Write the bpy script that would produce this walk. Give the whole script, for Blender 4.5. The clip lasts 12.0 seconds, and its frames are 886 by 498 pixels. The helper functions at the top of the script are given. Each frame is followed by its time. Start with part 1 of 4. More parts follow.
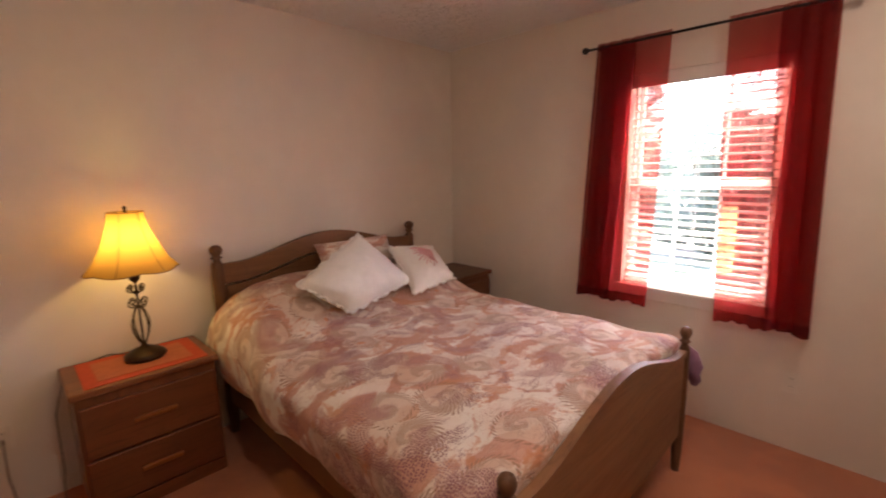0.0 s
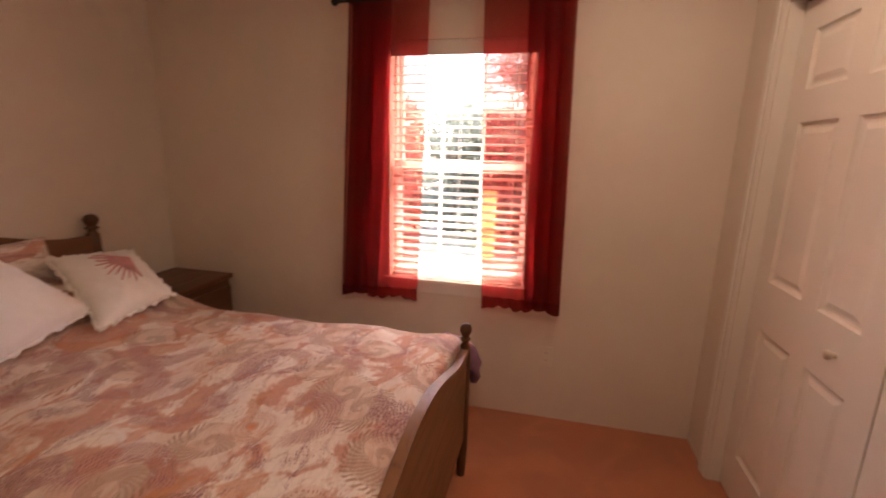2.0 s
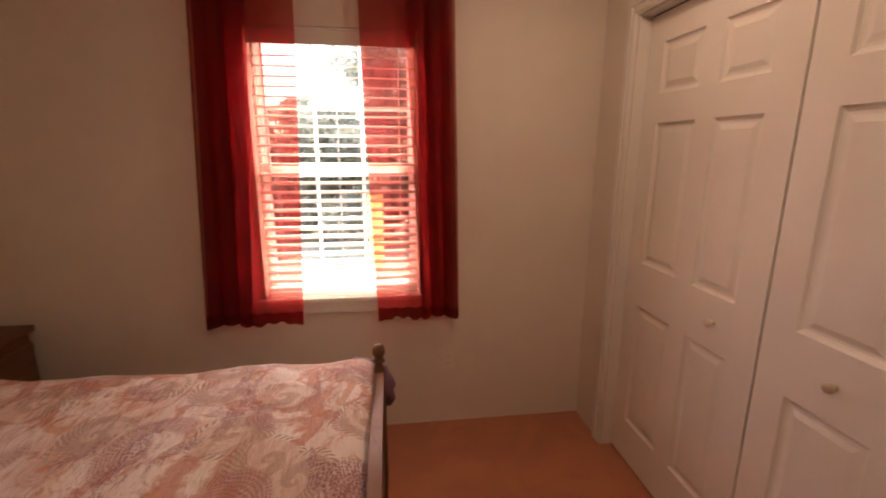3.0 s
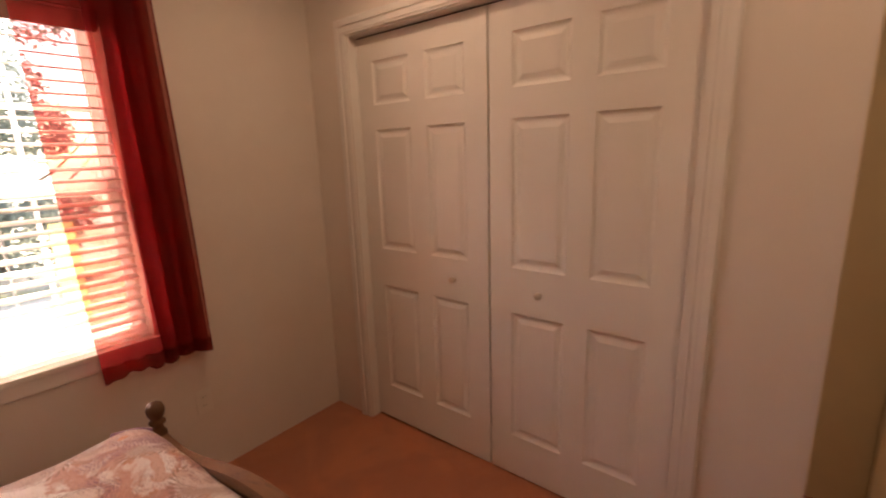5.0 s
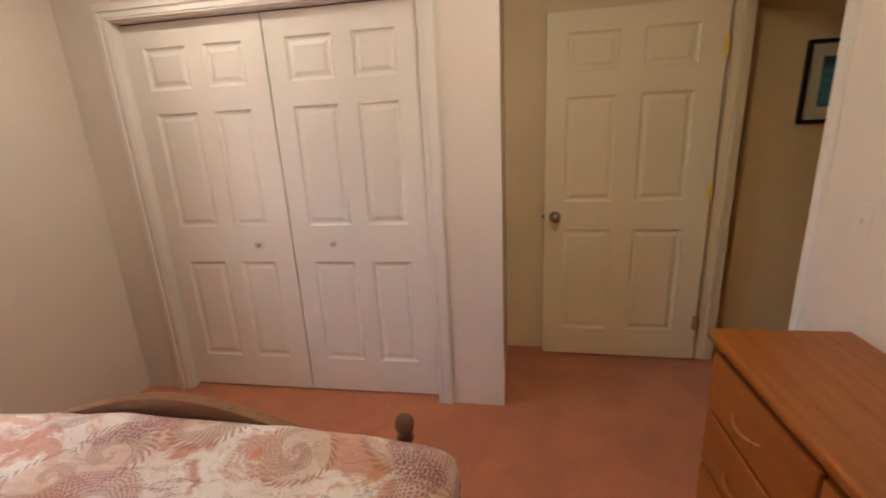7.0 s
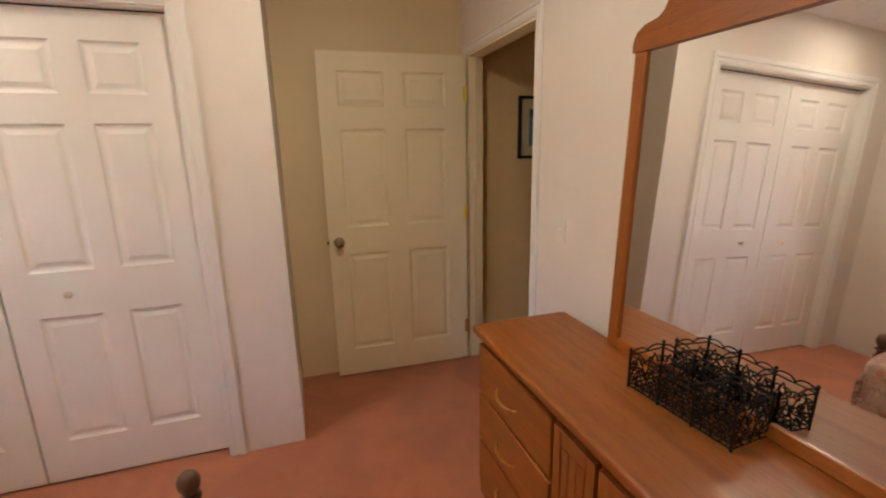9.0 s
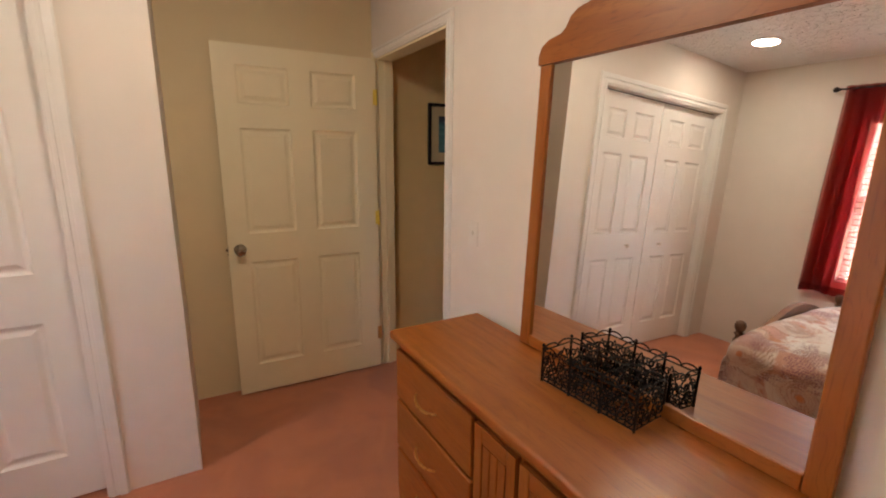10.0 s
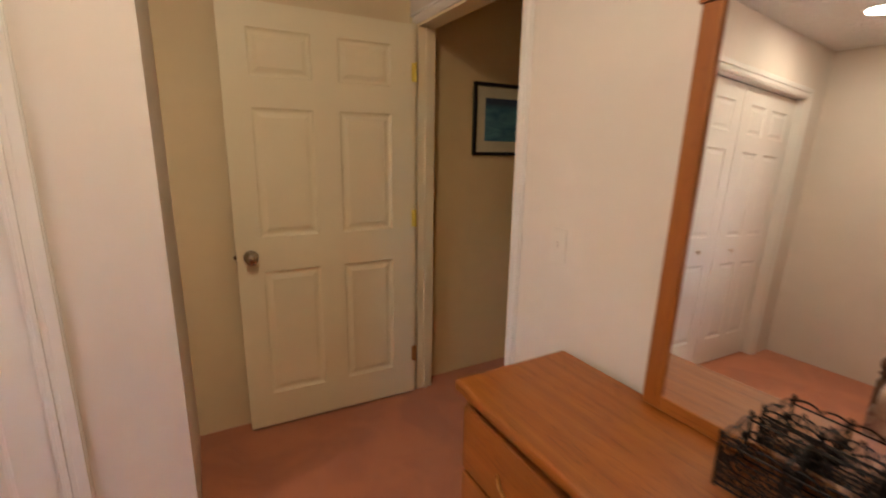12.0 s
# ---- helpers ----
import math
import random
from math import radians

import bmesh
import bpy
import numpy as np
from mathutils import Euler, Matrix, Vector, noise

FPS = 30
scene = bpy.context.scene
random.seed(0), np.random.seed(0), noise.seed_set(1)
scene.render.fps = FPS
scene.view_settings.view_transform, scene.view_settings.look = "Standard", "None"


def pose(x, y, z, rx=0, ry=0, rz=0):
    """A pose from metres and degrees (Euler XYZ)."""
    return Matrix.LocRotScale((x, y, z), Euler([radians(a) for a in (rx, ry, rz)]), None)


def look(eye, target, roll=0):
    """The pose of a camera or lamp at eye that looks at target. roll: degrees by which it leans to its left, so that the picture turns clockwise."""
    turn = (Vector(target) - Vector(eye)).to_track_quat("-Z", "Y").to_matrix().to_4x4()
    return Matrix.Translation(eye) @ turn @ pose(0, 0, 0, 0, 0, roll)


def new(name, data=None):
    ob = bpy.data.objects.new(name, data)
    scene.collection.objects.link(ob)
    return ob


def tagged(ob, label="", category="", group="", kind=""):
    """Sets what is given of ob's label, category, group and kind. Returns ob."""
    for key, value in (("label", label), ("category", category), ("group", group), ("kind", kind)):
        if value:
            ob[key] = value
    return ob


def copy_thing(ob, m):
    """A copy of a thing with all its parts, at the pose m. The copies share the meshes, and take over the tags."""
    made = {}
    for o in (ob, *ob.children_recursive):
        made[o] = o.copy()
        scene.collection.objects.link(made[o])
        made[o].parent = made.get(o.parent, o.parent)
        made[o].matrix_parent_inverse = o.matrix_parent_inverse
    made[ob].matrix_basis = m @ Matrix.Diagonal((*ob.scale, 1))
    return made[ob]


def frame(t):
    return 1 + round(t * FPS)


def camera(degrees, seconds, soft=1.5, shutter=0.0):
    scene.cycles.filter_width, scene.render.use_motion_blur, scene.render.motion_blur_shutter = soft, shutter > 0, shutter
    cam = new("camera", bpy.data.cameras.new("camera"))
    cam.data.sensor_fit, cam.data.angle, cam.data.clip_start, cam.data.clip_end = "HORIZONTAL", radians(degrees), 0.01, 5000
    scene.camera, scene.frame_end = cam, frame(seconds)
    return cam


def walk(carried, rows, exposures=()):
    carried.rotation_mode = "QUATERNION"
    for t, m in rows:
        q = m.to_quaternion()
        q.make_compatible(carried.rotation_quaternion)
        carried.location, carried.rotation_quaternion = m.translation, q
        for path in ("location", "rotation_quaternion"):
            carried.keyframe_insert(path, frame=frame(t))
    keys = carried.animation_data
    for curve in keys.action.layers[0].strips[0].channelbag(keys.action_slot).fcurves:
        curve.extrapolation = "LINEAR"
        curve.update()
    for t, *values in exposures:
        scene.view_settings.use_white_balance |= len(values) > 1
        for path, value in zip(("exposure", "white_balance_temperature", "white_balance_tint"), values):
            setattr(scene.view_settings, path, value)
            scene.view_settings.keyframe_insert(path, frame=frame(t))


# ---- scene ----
cam = camera(90.3, 12.0, 1.9, 0.4)
PATH = [
    (0, (0.124, 0.041, 1.505), (1.514, 1.434, 1.146), -1.1),
    (0.5, (0.161, 0.093, 1.497), (1.741, 1.259, 1.117), -0.4),
    (1, (0.278, 0.147, 1.482), (1.954, 1.163, 1.085), -1.2),
    (1.5, (0.423, 0.257, 1.468), (2.235, 0.997, 1.055), -0.0),
    (2, (0.56, 0.327, 1.475), (2.46, 0.775, 1.041), 1.4),
    (2.5, (0.646, 0.462, 1.493), (2.594, 0.539, 1.046), -1.2),
    (2.7, (0.665, 0.52, 1.497), (2.613, 0.459, 1.049), -0.7),
    (4.5, (0.912, 0.881, 1.501), (2.433, -0.353, 1.098), -0.7),
    (5, (0.829, 1.041, 1.481), (2.043, -0.491, 1.057), -1.8),
    (5.5, (0.7, 1.224, 1.463), (1.764, -0.403, 0.994), -1.1),
    (6, (0.628, 1.398, 1.475), (1.557, -0.302, 0.978), -1.8),
    (6.5, (0.639, 1.517, 1.482), (1.246, -0.31, 0.94), -2.7),
    (8.3, (0.569, 1.688, 1.488), (0.34, -0.227, 0.959), -2.6),
    (8.5, (0.583, 1.688, 1.494), (0.234, -0.213, 0.979), -2.5),
    (9, (0.613, 1.675, 1.486), (0.017, -0.18, 1.034), -1.2),
    (9.5, (0.626, 1.667, 1.475), (-0.194, -0.107, 1.049), 0.0),
    (10, (0.636, 1.648, 1.468), (-0.344, -0.044, 1.047), 0.6),
    (10.5, (0.65, 1.624, 1.455), (-0.415, -0.018, 1.039), 0.9),
    (11, (0.668, 1.578, 1.438), (-0.433, -0.033, 1.002), 1.2),
    (11.5, (0.661, 1.417, 1.414), (-0.423, -0.202, 0.962), 1.7),
    (12, (0.595, 1.116, 1.437), (-0.354, -0.586, 0.988), 1.0),
]
SKY_STRENGTH, SUN_STRENGTH, DOWN_WATTS, BULB_WATTS = 0.15, 3.3, 0.220, 0.22
MIRROR_X, MIRROR_LEAN, MIRROR_TURN = -0.405, 2.0, 1.1

walk(cam, [(t, look(eye, target, roll)) for t, eye, target, roll in PATH],
     exposures=[(0, 4.17, 6800, 22), (1.5, 3.95, 7700, 31), (2.5, 3.67, 8800, 34), (4.5, 3.43, 8900, 30), (5.0, 3.45, 9100, 32), (5.5, 3.56, 8900, 32), (6.0, 3.80, 7700, 22), (6.5, 4.20, 6600, 12), (8.5, 4.55, 6250, 6), (10.5, 4.62, 6400, 8), (12, 4.59, 6650, 8)])

# ---- world, sun and lamps ----
world = bpy.data.worlds.new("world")
scene.world = world
world.use_nodes = True
_n = world.node_tree.nodes
_sky = _n.new("ShaderNodeTexSky")
_sky.sky_type = "NISHITA"
_sky.sun_disc = False
_sky.sun_elevation = radians(60)
_sky.sun_rotation = radians(114)
_n["Background"].inputs["Strength"].default_value = SKY_STRENGTH
world.node_tree.links.new(_sky.outputs[0], _n["Background"].inputs["Color"])


def lamp_object(name, kind, energy, colour, m, size=0.1):
    d = bpy.data.lights.new(name, kind)
    d.energy, d.color = energy, colour
    if kind == "AREA":
        d.shape, d.size = "DISK", size
    elif kind == "SUN":
        d.angle = size
    else:
        d.shadow_soft_size = size
    ob = new(name, d)
    ob.matrix_world = m
    return ob


lamp_object("sun", "SUN", SUN_STRENGTH, (1.0, 0.95, 0.87), look((0, 0, 0), (-0.457, 0.203, -0.866)), 0.009)
DOWNLIGHT = (2.06, 0.0)
lamp_object("downlight_and_fill_glow", "AREA", DOWN_WATTS, (1.0, 0.84, 0.64), pose(DOWNLIGHT[0], DOWNLIGHT[1], 2.424), 0.15)
# unseen second fixture, its two lamps added to fill alcove and walls
FILL_DOWNLIGHT = (0.58, 0.36)
lamp_object("downlight_and_fill_glow", "POINT", DOWN_WATTS * 1.30, (1.0, 0.84, 0.64), pose(FILL_DOWNLIGHT[0], FILL_DOWNLIGHT[1], 2.34), 0.08)
lamp_object("downlight_and_fill_glow", "AREA", DOWN_WATTS * 1.12, (1.0, 0.84, 0.64), pose(FILL_DOWNLIGHT[0], FILL_DOWNLIGHT[1], 2.424), 0.16)
LAMP = (0.525, 2.52)
lamp_object("lamp_bulb", "POINT", BULB_WATTS, (1.0, 0.75, 0.23), pose(LAMP[0], LAMP[1], 1.205), 0.035)

# ---- materials ----


class Nodes:
    """A small wrapper to write node trees in a few lines."""

    def __init__(self, name):
        self.mat = bpy.data.materials.new(name)
        self.mat.use_nodes = True
        self.tree = self.mat.node_tree
        self.tree.nodes.clear()
        self.out = self.tree.nodes.new("ShaderNodeOutputMaterial")

    def node(self, kind, **values):
        n = self.tree.nodes.new("ShaderNode" + kind)
        for key, v in values.items():
            if key == "op":
                n.operation = v
            elif key == "blend":
                n.data_type, n.blend_type = "RGBA", v
            elif key == "bands":
                n.wave_type, n.bands_direction = "BANDS", v
            elif key == "feature":
                n.feature = v
            elif key == "dims":
                n.voronoi_dimensions = v
        return n

    def link(self, a, b):
        self.tree.links.new(a, b)

    def put(self, socket, v):
        if hasattr(v, "links"):
            self.link(v, socket)
        else:
            socket.default_value = v

    def coords(self, scale=(1, 1, 1), rot=(0, 0, 0), world=False):
        tc = self.node("TexCoord")
        mp = self.node("Mapping")
        mp.inputs["Scale"].default_value = scale
        mp.inputs["Rotation"].default_value = rot
        if world:
            geo = self.node("NewGeometry")
            self.link(geo.outputs["Position"], mp.inputs["Vector"])
        else:
            self.link(tc.outputs["Object"], mp.inputs["Vector"])
        return mp.outputs[0]

    def noise(self, vec, scale, detail=4.0, rough=0.55, distort=0.0):
        n = self.node("TexNoise")
        self.link(vec, n.inputs["Vector"])
        n.inputs["Scale"].default_value, n.inputs["Detail"].default_value = scale, detail
        n.inputs["Roughness"].default_value, n.inputs["Distortion"].default_value = rough, distort
        return n.outputs["Fac"]

    def ramp(self, fac, lo, hi, a=0.0, b=1.0):
        n = self.node("MapRange")
        for i, v in enumerate((lo, hi, a, b), 1):
            n.inputs[i].default_value = v
        self.link(fac, n.inputs[0])
        return n.outputs[0]

    def math(self, op, a, b=0.0, clamp=False):
        n = self.node("Math", op=op)
        n.use_clamp = clamp
        self.put(n.inputs[0], a)
        self.put(n.inputs[1], b)
        return n.outputs[0]

    def mix(self, fac, a, b, blend="MIX"):
        n = self.node("Mix", blend=blend)
        self.put(n.inputs[0], fac)
        self.put(n.inputs[6], a if hasattr(a, "links") else (*a, 1))
        self.put(n.inputs[7], b if hasattr(b, "links") else (*b, 1))
        return n.outputs[2]

    def bump(self, height, strength, distance):
        n = self.node("Bump")
        n.inputs["Strength"].default_value, n.inputs["Distance"].default_value = strength, distance
        self.link(height, n.inputs["Height"])
        return n.outputs[0]

    def surface(self, colour, rough=0.5, metal=0.0, normal=None, **extra):
        p = self.node("BsdfPrincipled")
        self.put(p.inputs["Base Color"], colour if hasattr(colour, "links") else (*colour, 1))
        self.put(p.inputs["Roughness"], rough)
        self.put(p.inputs["Metallic"], metal)
        if normal is not None:
            self.link(normal, p.inputs["Normal"])
        for key, v in extra.items():
            self.put(p.inputs[key.replace("_", " ")], v)
        self.link(p.outputs[0], self.out.inputs[0])
        return self.mat


def paint(name, colour, rough=0.6, grain=90.0, depth=0.0006, blotch=0.06, world=True):
    m = Nodes(name)
    v = m.coords(world=world)
    big = m.noise(v, 1.7, 3)
    fine = m.noise(v, grain, 3, 0.6)
    mid = m.noise(v, 11, 4)
    c = m.mix(m.ramp(big, 0.3, 0.7), tuple(k * (1 - blotch) for k in colour), tuple(min(1, k * (1 + blotch * 0.6)) for k in colour))
    c = m.mix(m.ramp(mid, 0.35, 0.65, 0, 0.5), c, tuple(k * (1 - blotch * 0.7) for k in colour))
    return m.surface(c, m.ramp(fine, 0.2, 0.8, rough - 0.06, rough + 0.06), normal=m.bump(fine, 0.35, depth))


def wood(name, light, dark, axis="x", rough=0.38, coat=0.25, scale=1.0):
    m = Nodes(name)
    long, wide = 1.3 * scale, 16.0 * scale
    sc = {"x": (long, wide, wide), "y": (wide, long, wide), "z": (wide, wide, long)}[axis]
    v = m.coords(sc)
    warp = m.noise(v, 0.55, 4, 0.5, 1.2)
    grain = m.noise(v, 2.6, 6, 0.65, 0.6)
    pores = m.noise(m.coords(tuple(k * (1.6 if k < 5 else 4.5) for k in sc)), 2.0, 4, 0.7)
    cath = m.noise(m.coords(tuple(k * (1.0 if k < 5 else 0.35) for k in sc)), 1.0, 2, 0.5, 0.4)
    streak = m.math("MULTIPLY", m.ramp(m.math("SINE", m.math("MULTIPLY", cath, 90.0)), 0.55, 1.0), m.ramp(pores, 0.42, 0.62))
    rings = m.node("TexWave", bands={"x": "Y", "y": "X", "z": "X"}[axis])
    m.link(v, rings.inputs["Vector"])
    rings.inputs["Scale"].default_value = 0.16
    rings.inputs["Distortion"].default_value = 9.0
    rings.inputs["Detail"].default_value = 3.0
    rings.inputs["Detail Scale"].default_value = 0.6
    rnd = m.node("ObjectInfo").outputs["Random"]
    c = m.mix(m.ramp(warp, 0.3, 0.7), light, dark)
    c = m.mix(m.ramp(rings.outputs["Fac"], 0.55, 1.0, 0, 0.30), c, tuple(k * 0.66 for k in dark))
    c = m.mix(m.ramp(pores, 0.56, 0.68, 0, 0.38), c, tuple(k * 0.45 for k in dark))
    c = m.mix(m.math("MULTIPLY", streak, 0.40), c, tuple(k * 0.38 for k in dark))
    c = m.mix(m.ramp(rnd, 0, 1, 0, 0.18), c, tuple(k * 0.8 for k in dark))
    return m.surface(c, m.ramp(grain, 0.2, 0.8, rough - 0.08, rough + 0.1), normal=m.bump(pores, 0.25, 0.0008), Coat_Weight=coat, Coat_Roughness=0.22)


def plain(name, colour, rough=0.5, metal=0.0, grain=60.0, vary=0.12, depth=0.0004, **extra):
    m = Nodes(name)
    v = m.coords()
    g = m.noise(v, grain, 4)
    big = m.noise(v, grain / 9, 3)
    c = m.mix(m.ramp(big, 0.3, 0.7), tuple(k * (1 - vary) for k in colour), colour)
    return m.surface(c, m.ramp(g, 0.2, 0.8, max(0.02, rough - 0.08), min(1, rough + 0.08)), metal, m.bump(g, 0.3, depth), **extra)


def carpet_material():
    m = Nodes("carpet")
    v = m.coords(world=True)
    fibre = m.noise(v, 420, 3, 0.7)
    tuft = m.noise(v, 90, 4, 0.65)
    wear = m.ramp(m.noise(v, 3.1, 6, 0.62, 0.7), 0.3, 0.7)
    c = m.mix(m.ramp(wear, 0.3, 0.7), (0.58, 0.195, 0.080), (0.46, 0.150, 0.066))
    c = m.mix(m.ramp(tuft, 0.3, 0.75, 0, 0.45), c, (0.55, 0.22, 0.125))
    c = m.mix(m.ramp(fibre, 0.5, 0.8, 0, 0.4), c, (0.25, 0.07, 0.035))
    h = m.math("ADD", fibre, m.math("MULTIPLY", tuft, 1.6))
    return m.surface(c, 0.95, normal=m.bump(h, 0.7, 0.004), Sheen_Weight=0.25, Sheen_Roughness=0.5)


def ceiling_material():
    m = Nodes("ceiling_texture")
    v = m.coords(world=True)
    blobs = m.ramp(m.noise(v, 16, 4, 0.6, 0.8), 0.47, 0.56)
    fine = m.noise(v, 120, 3)
    c = m.mix(m.ramp(fine, 0.3, 0.7), (0.84, 0.82, 0.79), (0.89, 0.875, 0.85))
    return m.surface(c, 0.85, normal=m.bump(m.math("ADD", blobs, m.math("MULTIPLY", fine, 0.15)), 1.0, 0.009))


def sheer_material():
    m = Nodes("sheer_red")
    v = m.coords((1, 1, 1))
    weave = m.noise(v, 900, 2)
    cloud = m.noise(v, 7, 3)
    see = m.node("BsdfTransparent")
    see.inputs[0].default_value = (1.0, 0.54, 0.47, 1)
    through_it = m.node("BsdfTranslucent")
    face = m.node("BsdfDiffuse")
    col = m.mix(m.ramp(cloud, 0.3, 0.7), (0.56, 0.030, 0.034), (0.46, 0.022, 0.028))
    m.link(col, through_it.inputs[0])
    face.inputs[0].default_value = (0.115, 0.034, 0.036, 1)
    cloth = m.node("MixShader")
    cloth.inputs[0].default_value = 0.48
    m.link(face.outputs[0], cloth.inputs[1])
    m.link(through_it.outputs[0], cloth.inputs[2])
    both = m.node("MixShader")
    m.link(m.ramp(weave, 0.3, 0.7, 0.50, 0.68), both.inputs[0])
    m.link(see.outputs[0], both.inputs[1])
    m.link(cloth.outputs[0], both.inputs[2])
    m.link(both.outputs[0], m.out.inputs[0])
    return m.mat


def shade_material():
    m = Nodes("lamp_shade_fabric")
    v = m.coords((1, 1, 1))
    w = m.noise(v, 240, 3)
    face, back = m.node("BsdfDiffuse"), m.node("BsdfTranslucent")
    c = m.mix(w, (0.66, 0.40, 0.115), (0.60, 0.35, 0.095))
    m.link(c, face.inputs[0])
    m.link(c, back.inputs[0])
    both = m.node("MixShader")
    both.inputs[0].default_value = 0.68
    m.link(face.outputs[0], both.inputs[1])
    m.link(back.outputs[0], both.inputs[2])
    m.link(both.outputs[0], m.out.inputs[0])
    return m.mat


def paisley_material(name="paisley_cotton", cream=(0.86, 0.81, 0.75)):
    """Cream cotton printed with curled shells, beaded fans, salmon leaves and plum dotted plumes."""
    m = Nodes(name)
    tc = m.node("TexCoord").outputs["UV"]
    wob = m.node("TexNoise")
    wob.inputs["Scale"].default_value = 5.0
    wob.inputs["Detail"].default_value = 3.0
    m.link(tc, wob.inputs["Vector"])
    off = m.node("VectorMath", op="SCALE")
    m.link(wob.outputs["Color"], off.inputs[0])
    off.inputs["Scale"].default_value = 0.10
    add = m.node("VectorMath", op="ADD")
    m.link(tc, add.inputs[0])
    m.link(off.outputs[0], add.inputs[1])
    p = add.outputs[0]

    def times(*terms):
        out = terms[0]
        for t in terms[1:]:
            out = m.math("MULTIPLY", out, t)
        return out

    def over(c, fac, share, ink):
        return m.mix(m.math("MULTIPLY", fac, share, True), c, ink)

    def motif(scale, seed):
        """Cells with their own centre: distance in metres, angle, and two random numbers a cell."""
        sh = m.node("Mapping")
        sh.inputs["Location"].default_value = (seed, seed * 0.7, 0)
        m.link(p, sh.inputs["Vector"])
        vo = m.node("TexVoronoi", dims="2D")
        m.link(sh.outputs[0], vo.inputs["Vector"])
        vo.inputs["Scale"].default_value = scale
        vo.inputs["Randomness"].default_value = 0.8
        sub = m.node("VectorMath", op="SUBTRACT")
        m.link(sh.outputs[0], sub.inputs[0])
        m.link(vo.outputs["Position"], sub.inputs[1])
        sep = m.node("SeparateXYZ")
        m.link(sub.outputs[0], sep.inputs[0])
        sepc = m.node("SeparateColor")
        m.link(vo.outputs["Color"], sepc.inputs[0])
        turn = m.math("MULTIPLY", sepc.outputs[1], 6.283)
        ang = m.math("ADD", m.math("ARCTAN2", sep.outputs[1], sep.outputs[0]), turn)
        return m.math("DIVIDE", vo.outputs["Distance"], scale), ang, sepc.outputs[0], sepc.outputs[2]

    fray = m.noise(p, 45, 3, 0.7)
    ragged = m.math("MULTIPLY", m.math("SUBTRACT", fray, 0.5), 0.16)
    beads = m.node("TexVoronoi", dims="2D")
    beads.inputs["Scale"].default_value = 115.0
    beads.inputs["Randomness"].default_value = 0.45
    m.link(p, beads.inputs["Vector"])
    bead = m.ramp(beads.outputs["Distance"], 0.26, 0.42, 1, 0)
    st = m.node("Mapping")
    st.inputs["Scale"].default_value = (1.0, 1.5, 1.0)
    st.inputs["Rotation"].default_value = (0, 0, 0.5)
    m.link(p, st.inputs["Vector"])
    q = st.outputs[0]

    # soft blush and salmon leaves on the cream
    c = over(cream, m.ramp(m.noise(q, 3.0, 3, 0.5, 0.6), 0.42, 0.64), 0.42, (0.60, 0.36, 0.26))
    leaf = m.ramp(m.math("ADD", m.noise(q, 4.6, 4, 0.55, 0.8), ragged), 0.51, 0.57)
    c = over(c, leaf, 0.78, (0.54, 0.205, 0.115))
    c = over(c, times(leaf, m.ramp(m.math("SINE", m.math("MULTIPLY", m.noise(q, 9, 2, 0.5, 0.5), 95.0)), 0.2, 0.8)), 0.45, (0.68, 0.42, 0.32))
    glow = m.ramp(m.math("ADD", m.noise(q, 5.3, 4, 0.6, 0.7), ragged), 0.57, 0.62)
    c = over(c, glow, 0.62, (0.60, 0.24, 0.095))

    # curled shells in taupe, ribbed along the curl and beaded round the rim
    r, ang, kind, other = motif(4.3, 0.0)
    lg = m.math("LOGARITHM", m.math("ADD", r, 0.004), 2.718)
    curl = m.math("SINE", m.math("ADD", m.math("MULTIPLY", lg, 3.2), ang))
    ribs = m.math("SINE", m.math("MULTIPLY", m.math("ADD", ang, m.math("MULTIPLY", r, 12.0)), 30.0))
    shell = times(m.ramp(r, 0.082, 0.090, 1, 0), m.ramp(kind, 0.15, 0.17))
    c = over(c, shell, 0.70, (0.70, 0.56, 0.47))
    c = over(c, times(shell, m.ramp(curl, 0.0, 0.35), m.ramp(ribs, -0.5, 0.6, 0.45, 1.0)), 0.72, (0.40, 0.245, 0.175))
    c = over(c, times(shell, m.ramp(curl, -0.12, 0.0), m.ramp(curl, 0.0, 0.12, 1, 0)), 0.65, (0.27, 0.15, 0.11))
    rim = times(m.ramp(r, 0.085, 0.089), m.ramp(r, 0.102, 0.107, 1, 0), m.ramp(kind, 0.15, 0.17), m.ramp(ribs, -0.1, 0.4))
    c = over(c, rim, 0.75, (0.33, 0.185, 0.12))

    # beaded rings with an orange heart
    r2, a2, k2, o2 = motif(3.7, 3.7)
    on = m.ramp(k2, 0.52, 0.54)
    rings = m.math("SINE", m.math("MULTIPLY", r2, 460.0))
    spokes = m.math("SINE", m.math("MULTIPLY", a2, 34.0))
    disc = times(m.ramp(r2, 0.066, 0.072, 1, 0), on)
    c = over(c, disc, 0.45, (0.70, 0.50, 0.40))
    c = over(c, times(disc, m.ramp(rings, 0.1, 0.6), m.ramp(spokes, -0.2, 0.3)), 0.70, (0.50, 0.20, 0.13))
    c = over(c, times(m.ramp(r2, 0.012, 0.018, 1, 0), on), 0.75, (0.70, 0.26, 0.10))

    # plumes of plum dots sweeping in arcs round a third set of centres
    r3, a3, k3, o3 = motif(3.1, 7.9)
    arc = times(m.ramp(m.math("ADD", r3, m.math("MULTIPLY", ragged, 0.10)), 0.055, 0.065), m.ramp(m.math("ADD", r3, m.math("MULTIPLY", ragged, 0.18)), 0.125, 0.140, 1, 0), m.ramp(m.math("SINE", a3), -0.35, 0.0), m.ramp(k3, 0.22, 0.24))
    rows = m.math("SINE", m.math("MULTIPLY", r3, 640.0))
